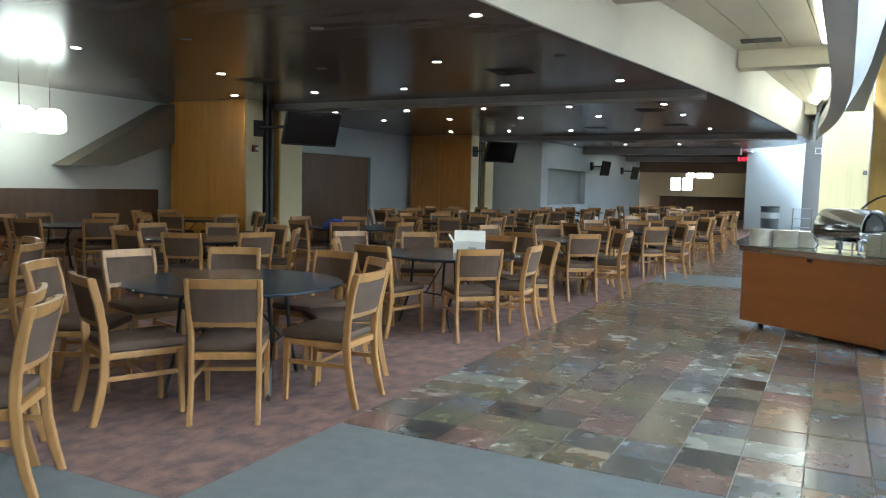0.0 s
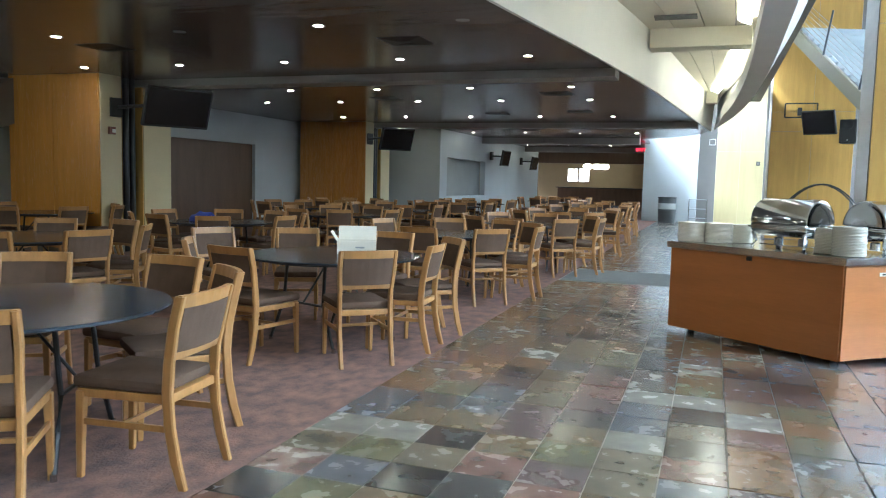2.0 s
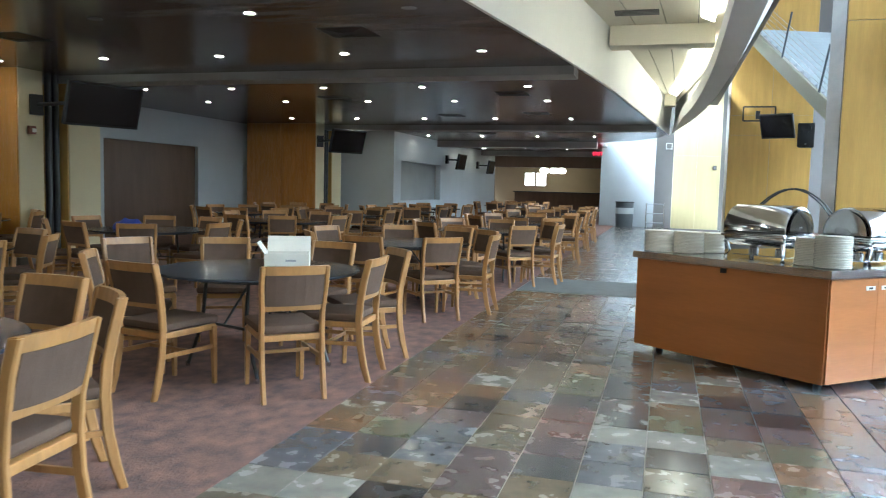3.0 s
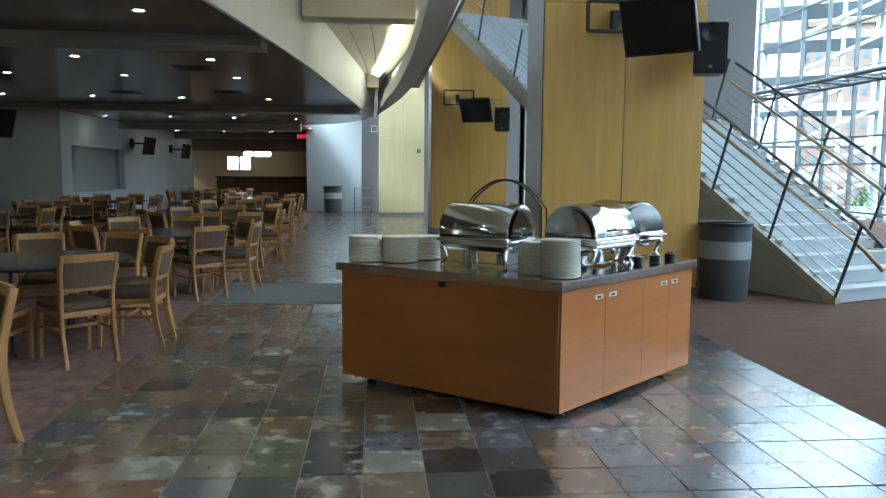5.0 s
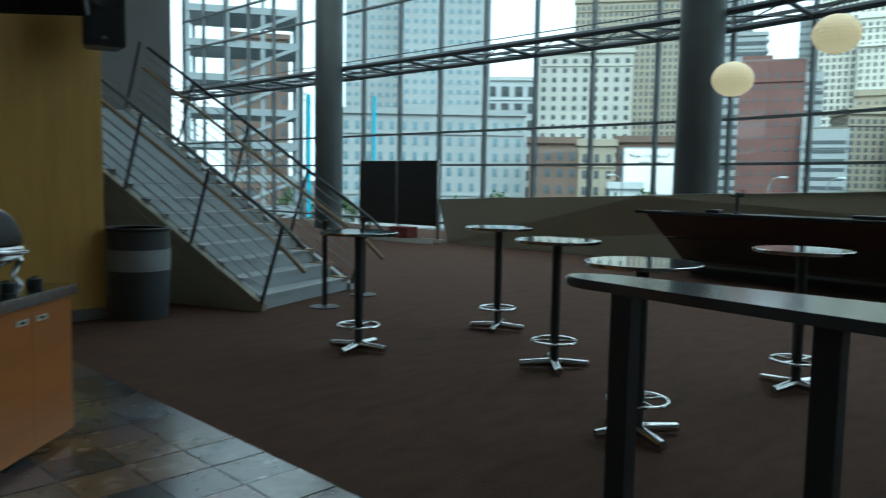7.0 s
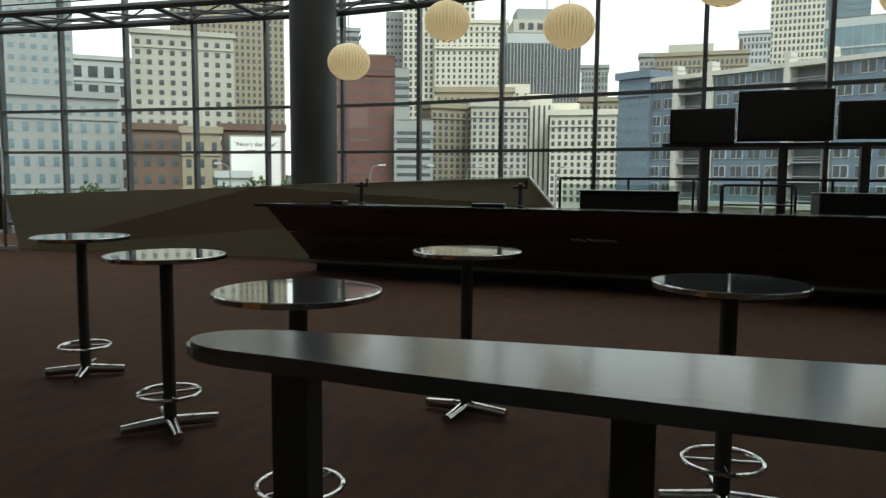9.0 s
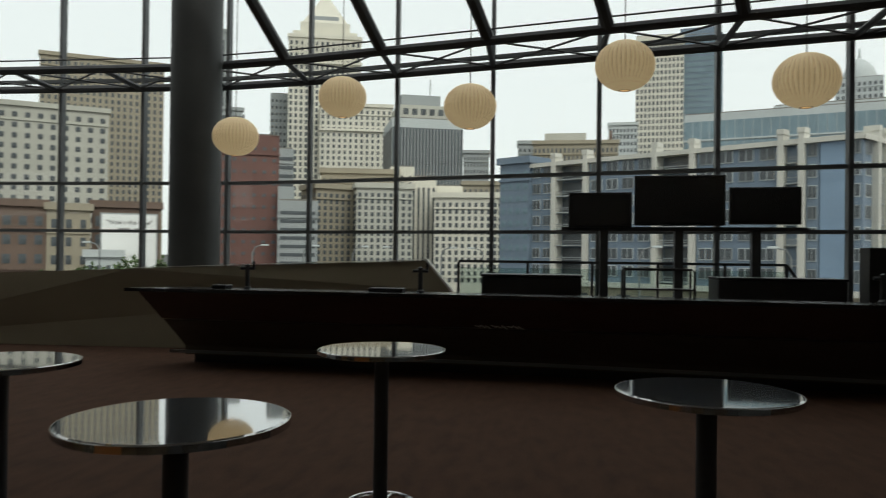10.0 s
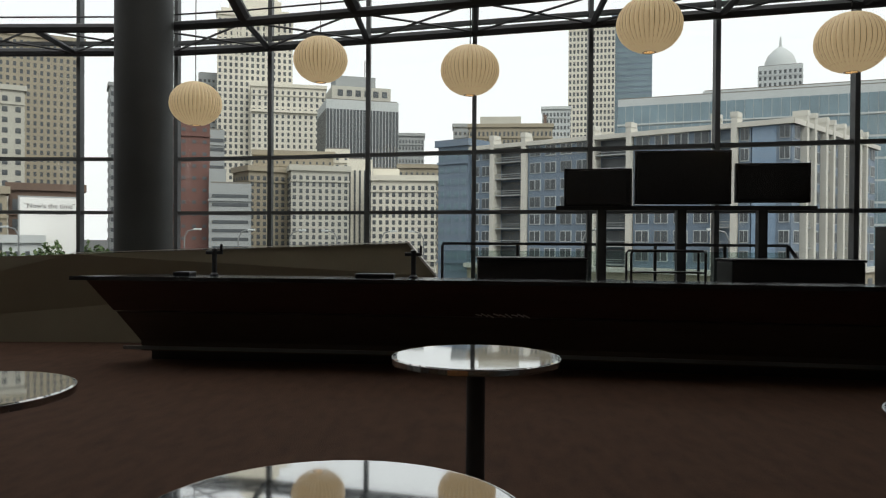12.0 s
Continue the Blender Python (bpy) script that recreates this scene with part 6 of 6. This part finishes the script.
west_of("tan_hotel", "pale limestone hotel tower with square windows", 136.1, 90.6, -57.5, 18.8, 28.5, 14, LIME, 9, 16, fill=(0.42, 0.5))
west_of("tan_tower", "tall tan brick tower with vertical ribs", 175.2, 103.1, -60.5, 27.0, 47.6, 16, TAN, 20, 30, fill=(0.45, 0.6))
west_of("slim_tower", "slim grey ribbed tower", 214.0, 92.0, -66.0, 9.0, 66.0, 9, CITYGREY, 7, 1, fill=(0.5, 0.95))
west_of("grey_slab", "grey strip-window office slab", 196.0, 84.0, -64.0, 14.0, 40.0, 9, CITYGREY, 1, 16, fill=(0.95, 0.4))
west_of("brick_shop", "brown brick shop row with stone trims", 91.7, 67.1, -55.4, 7.0, 7.7, 7, DKBRICK, 4, 4, fill=(0.5, 0.5))
west_of("brick_shop", "orange-brown brick shop house", 94.9, 62.0, -57.0, 5.0, 7.4, 7, TAN, 3, 4, fill=(0.4, 0.5))
west_of("brick_shop", "dark brick warehouse with large panes", 99.6, 56.8, -60.9, 8.4, 8.0, 8, DKBRICK, 4, 4, fill=(0.6, 0.55))
west_of("low_white_shop", "small white shop house", 90.0, 54.5, -61.0, 4.0, 1.5, 4, PALEGREY, 4, 2)
west_of("grey_block", "pale grey square-panelled block", 151.2, 121.1, -52.2, 13.0, 26.9, 12, PALEGREY, 4, 7, fill=(0.6, 0.6))
west_of("pale_tower", "pale grey residential tower with dark window bands", 104.0, 99.6, -47.3, 16.0, 52.0, 14, CITYGREY, 10, 30, PANEBLUE, fill=(0.5, 0.4))
west_of("pale_tower", "pale grey wing of a residential tower", 100.0, 113.0, -43.0, 13.0, 52.0, 14, CITYGREY, 9, 30, PANEBLUE, fill=(0.5, 0.4))
west_of("pale_podium", "pale stone podium with tall windows", 87.9, 87.5, -46.3, 28.8, 12.4, 14, CITYGREY, 16, 6, PANEBLUE, fill=(0.4, 0.55))
west_of("grey_block", "brown-red block at the street end", 78.6, 121.2, -33.6, 10.5, 26.5, 10, DKBRICK, 6, 10)

sign = thing("billboard", "white billboard wall with dark lettering", "billboard", pose(94.07, 57.11, 3.2, 0, 0, -60.5 + 180))
part("board", boxes((-3.2, 3.2, -0.2, 0, -4.6, 3.1)), BOARDWHITE, sign)
part("frame", boxes((-3.4, 3.4, -0.3, -0.2, -4.8, 3.3)), CITYGREY, sign)
letters("\"Now's the time\"", 0.78, BLACK, sign, pose(0, 0.03, 2.1, 90, 0, 180))
for u, w in ((-1.2, 1.2), (0.6, 1.4)):
    part("print_bar", boxes((u - w / 2, u + w / 2, 0.0, 0.03, 1.1, 1.4)), PRINTGREY, sign)

SCAFFOLD = mat("pale_scaffold", (0.27, 0.30, 0.31), 0.6, var=0.1, scale=0.4, fine=4)
sc = thing("open_frame_building", "pale open-framed stair structure across the street", "building", pose(34.0, 58.0, GROUNDZ, 0, 0, -31.6), "city buildings")
for j in range(8):
    part("deck", boxes((-5, 3.5, -3, 3, 2.5 * j + 2.2, 2.5 * j + 2.7)), SCAFFOLD, sc)
for u in (-4.8, -2, 0.6, 3.2):
    for v in (-2.8, 2.8):
        part("frame_post", boxes((u - 0.15, u + 0.15, v - 0.15, v + 0.15, 0, 21)), SCAFFOLD, sc)
for j in range(7):
    bm = bmesh.new()
    bar(bm, (-1.8, -3.0, 2.5 * j + 2.7), (3.0, -3.0, 2.5 * j + 4.8), 0.25, 0.2)
    part("brace", bm, SCAFFOLD, sc)
TEALPOLE = mat("turquoise_banner", (0.05, 0.45, 0.62), 0.6, var=0.1)
for x, y in ((33.3, 42.8), (30.0, 45.4)):
    p = thing("banner_pole", "turquoise banner mast by the street", "banner", pose(x, y, GROUNDZ), "banner masts")
    part("mast", lathe(bmesh.new(), [(0, 0), (0.07, 0), (0.06, 13.0), (0, 13.1)], 8), GREYSTEEL, p)
    part("banner_cloth", boxes((0.06, 0.34, -0.03, 0.03, 5.0, 12.9)), TEALPOLE, p)


def street_lamp(x, y):
    s = thing("street_lamp", "grey street lamp with a curved arm", "street lamp", pose(x, y, GROUNDZ), "street lamps")
    bm = bmesh.new()
    sweep(bm, [(0, 0, 0), (0, 0, 7.6), (0, -0.3, 8.2), (0, -1.0, 8.4)], [0.1, 0.07, 0.06, 0.05], 8)
    part("mast", bm, GREYSTEEL, s)
    part("head", boxes((-0.16, 0.16, -1.6, -0.9, 8.3, 8.48), bevel=0.04), PALEGREY, s)
    return s


sl0 = street_lamp(74.0, 33.0)
for x, y, a in ((76, 28.5, 0), (78, 24.0, 0), (79, 19.5, 180), (80, 15.2, 0), (81, 11.0, 180), (72, 38.5, 0), (66, 44, 180), (60, -2, 0), (58, -12, 180)):
    copy_thing(sl0, pose(x, y, GROUNDZ, 0, 0, a))

# street trees: trunks, limbs and leaf clumps
LEAF = mat("summer_leaf", (0.075, 0.12, 0.035), 0.7, color2=(0.035, 0.06, 0.02), scale=0.8, fine=6)
BARK = mat("bark", (0.10, 0.075, 0.055), 0.9, var=0.2, scale=2, fine=12)


def make_tree(seed):
    r = random.Random(seed)
    t = thing("street_tree", "leafy green street tree", "tree", group="street trees")
    bm = bmesh.new()
    sweep(bm, [(0, 0, 0), (0.05, 0.03, 1.6), (0.0, 0.1, 3.2)], [0.16, 0.12, 0.07], 7)
    for k in range(5):
        a = 2 * math.pi * k / 5
        sweep(bm, [(0, 0.05, 1.9 + 0.2 * k), (0.7 * math.cos(a), 0.7 * math.sin(a), 3.0 + 0.2 * k), (1.3 * math.cos(a), 1.3 * math.sin(a), 3.7 + 0.25 * k)], [0.06, 0.04, 0.02], 5)
    part("trunk", bm, BARK, t)
    vs, fs = [], []
    for k in range(900):
        a, b = r.uniform(0, 2 * math.pi), r.uniform(-0.6, 1.4)
        rad = r.uniform(0.5, 1.0) ** 0.5 * (1.9 + 0.5 * math.sin(3 * a + seed) + 0.3 * math.sin(5 * b))
        c = Vector((rad * math.cos(a) * math.cos(b), rad * math.sin(a) * math.cos(b), 3.7 + 1.5 * math.sin(b) * rad / 1.8))
        u = Vector((r.uniform(-1, 1), r.uniform(-1, 1), r.uniform(-1, 1))).normalized() * r.uniform(0.12, 0.24)
        w = u.cross(Vector((r.uniform(-1, 1), r.uniform(-1, 1), 1))).normalized() * r.uniform(0.08, 0.16)
        n = len(vs)
        vs += [c - u, c + w, c + u, c - w]
        fs.append((n, n + 1, n + 2, n + 3))
    me = bpy.data.meshes.new("crown")
    me.from_pydata([tuple(v) for v in vs], [], fs)
    me.materials.append(LEAF)
    o = new("crown", me)
    o.parent = t
    tagged(o, kind="stuff")
    return t


trees = [make_tree(3), make_tree(8)]
for i, (x, y) in enumerate(((62, 62), (64.5, 58.5), (57, 66), (66, 50), (68, 46.5), (69.5, 43), (52, 70), (47, 72), (71, 40), (54, -24), (73, 36.5))):
    copy_thing(trees[i % 2], pose(x, y, GROUNDZ, 0, 0, 47 * i) @ Matrix.Scale(1.0 + 0.12 * (i % 3), 4))
for o in trees:
    for k in list(o.children_recursive) + [o]:
        bpy.data.objects.remove(k)

# ---- slate tiles, the nearest as pieces ----
PITCH = 0.32
NX = 16
proto = {}


def tile_mesh(w, d):
    key = (round(w, 3), round(d, 3))
    if key not in proto:
        bm = bmesh.new()
        b, h = 0.0025, 0.004
        lo = [bm.verts.new((x * w / 2, y * d / 2, -0.006)) for x, y in ((-1, -1), (1, -1), (1, 1), (-1, 1))]
        hi = [bm.verts.new((x * (w / 2 - b), y * (d / 2 - b), h)) for x, y in ((-1, -1), (1, -1), (1, 1), (-1, 1))]
        bm.faces.new(hi)
        for i in range(4):
            bm.faces.new((lo[i], lo[(i + 1) % 4], hi[(i + 1) % 4], hi[i]))
        proto[key] = mesh_of("slate_tile", bm, SLATE)
    return proto[key]


far_v, far_f = [], []
count = 0
for j in range(int((HALL_N - FRONT) / PITCH)):
    y = FRONT + PITCH * (j + 0.5)
    for i in range(NX):
        x = LEFT + PITCH * (i + 0.5)
        if 12.0 < y < 13.55 and x < -0.1:
            continue
        z = 0.0015 * math.sin(i * 12.9 + j * 78.2)
        if y < 9.1 and count < 300:
            t = new("tile", tile_mesh(PITCH - 0.004, PITCH - 0.004))
            t.location = (x, y, z - 0.004)
            t.parent = walkway
            count += 1
        elif y < 34 or x < -1:
            n = len(far_v)
            w = PITCH / 2 - 0.003
            for dx, dy in ((-1, -1), (1, -1), (1, 1), (-1, 1)):
                far_v.append((x + dx * w, y + dy * w, z - 0.001))
            far_f.append((n, n + 1, n + 2, n + 3))
me = bpy.data.meshes.new("tile_field")
me.from_pydata(far_v, [], far_f)
me.materials.append(SLATE_FAR)
tf = new("tile_field", me)
tf.parent = walkway
tagged(tf, "multicoloured slate tiles further along the walkway", kind="stuff")
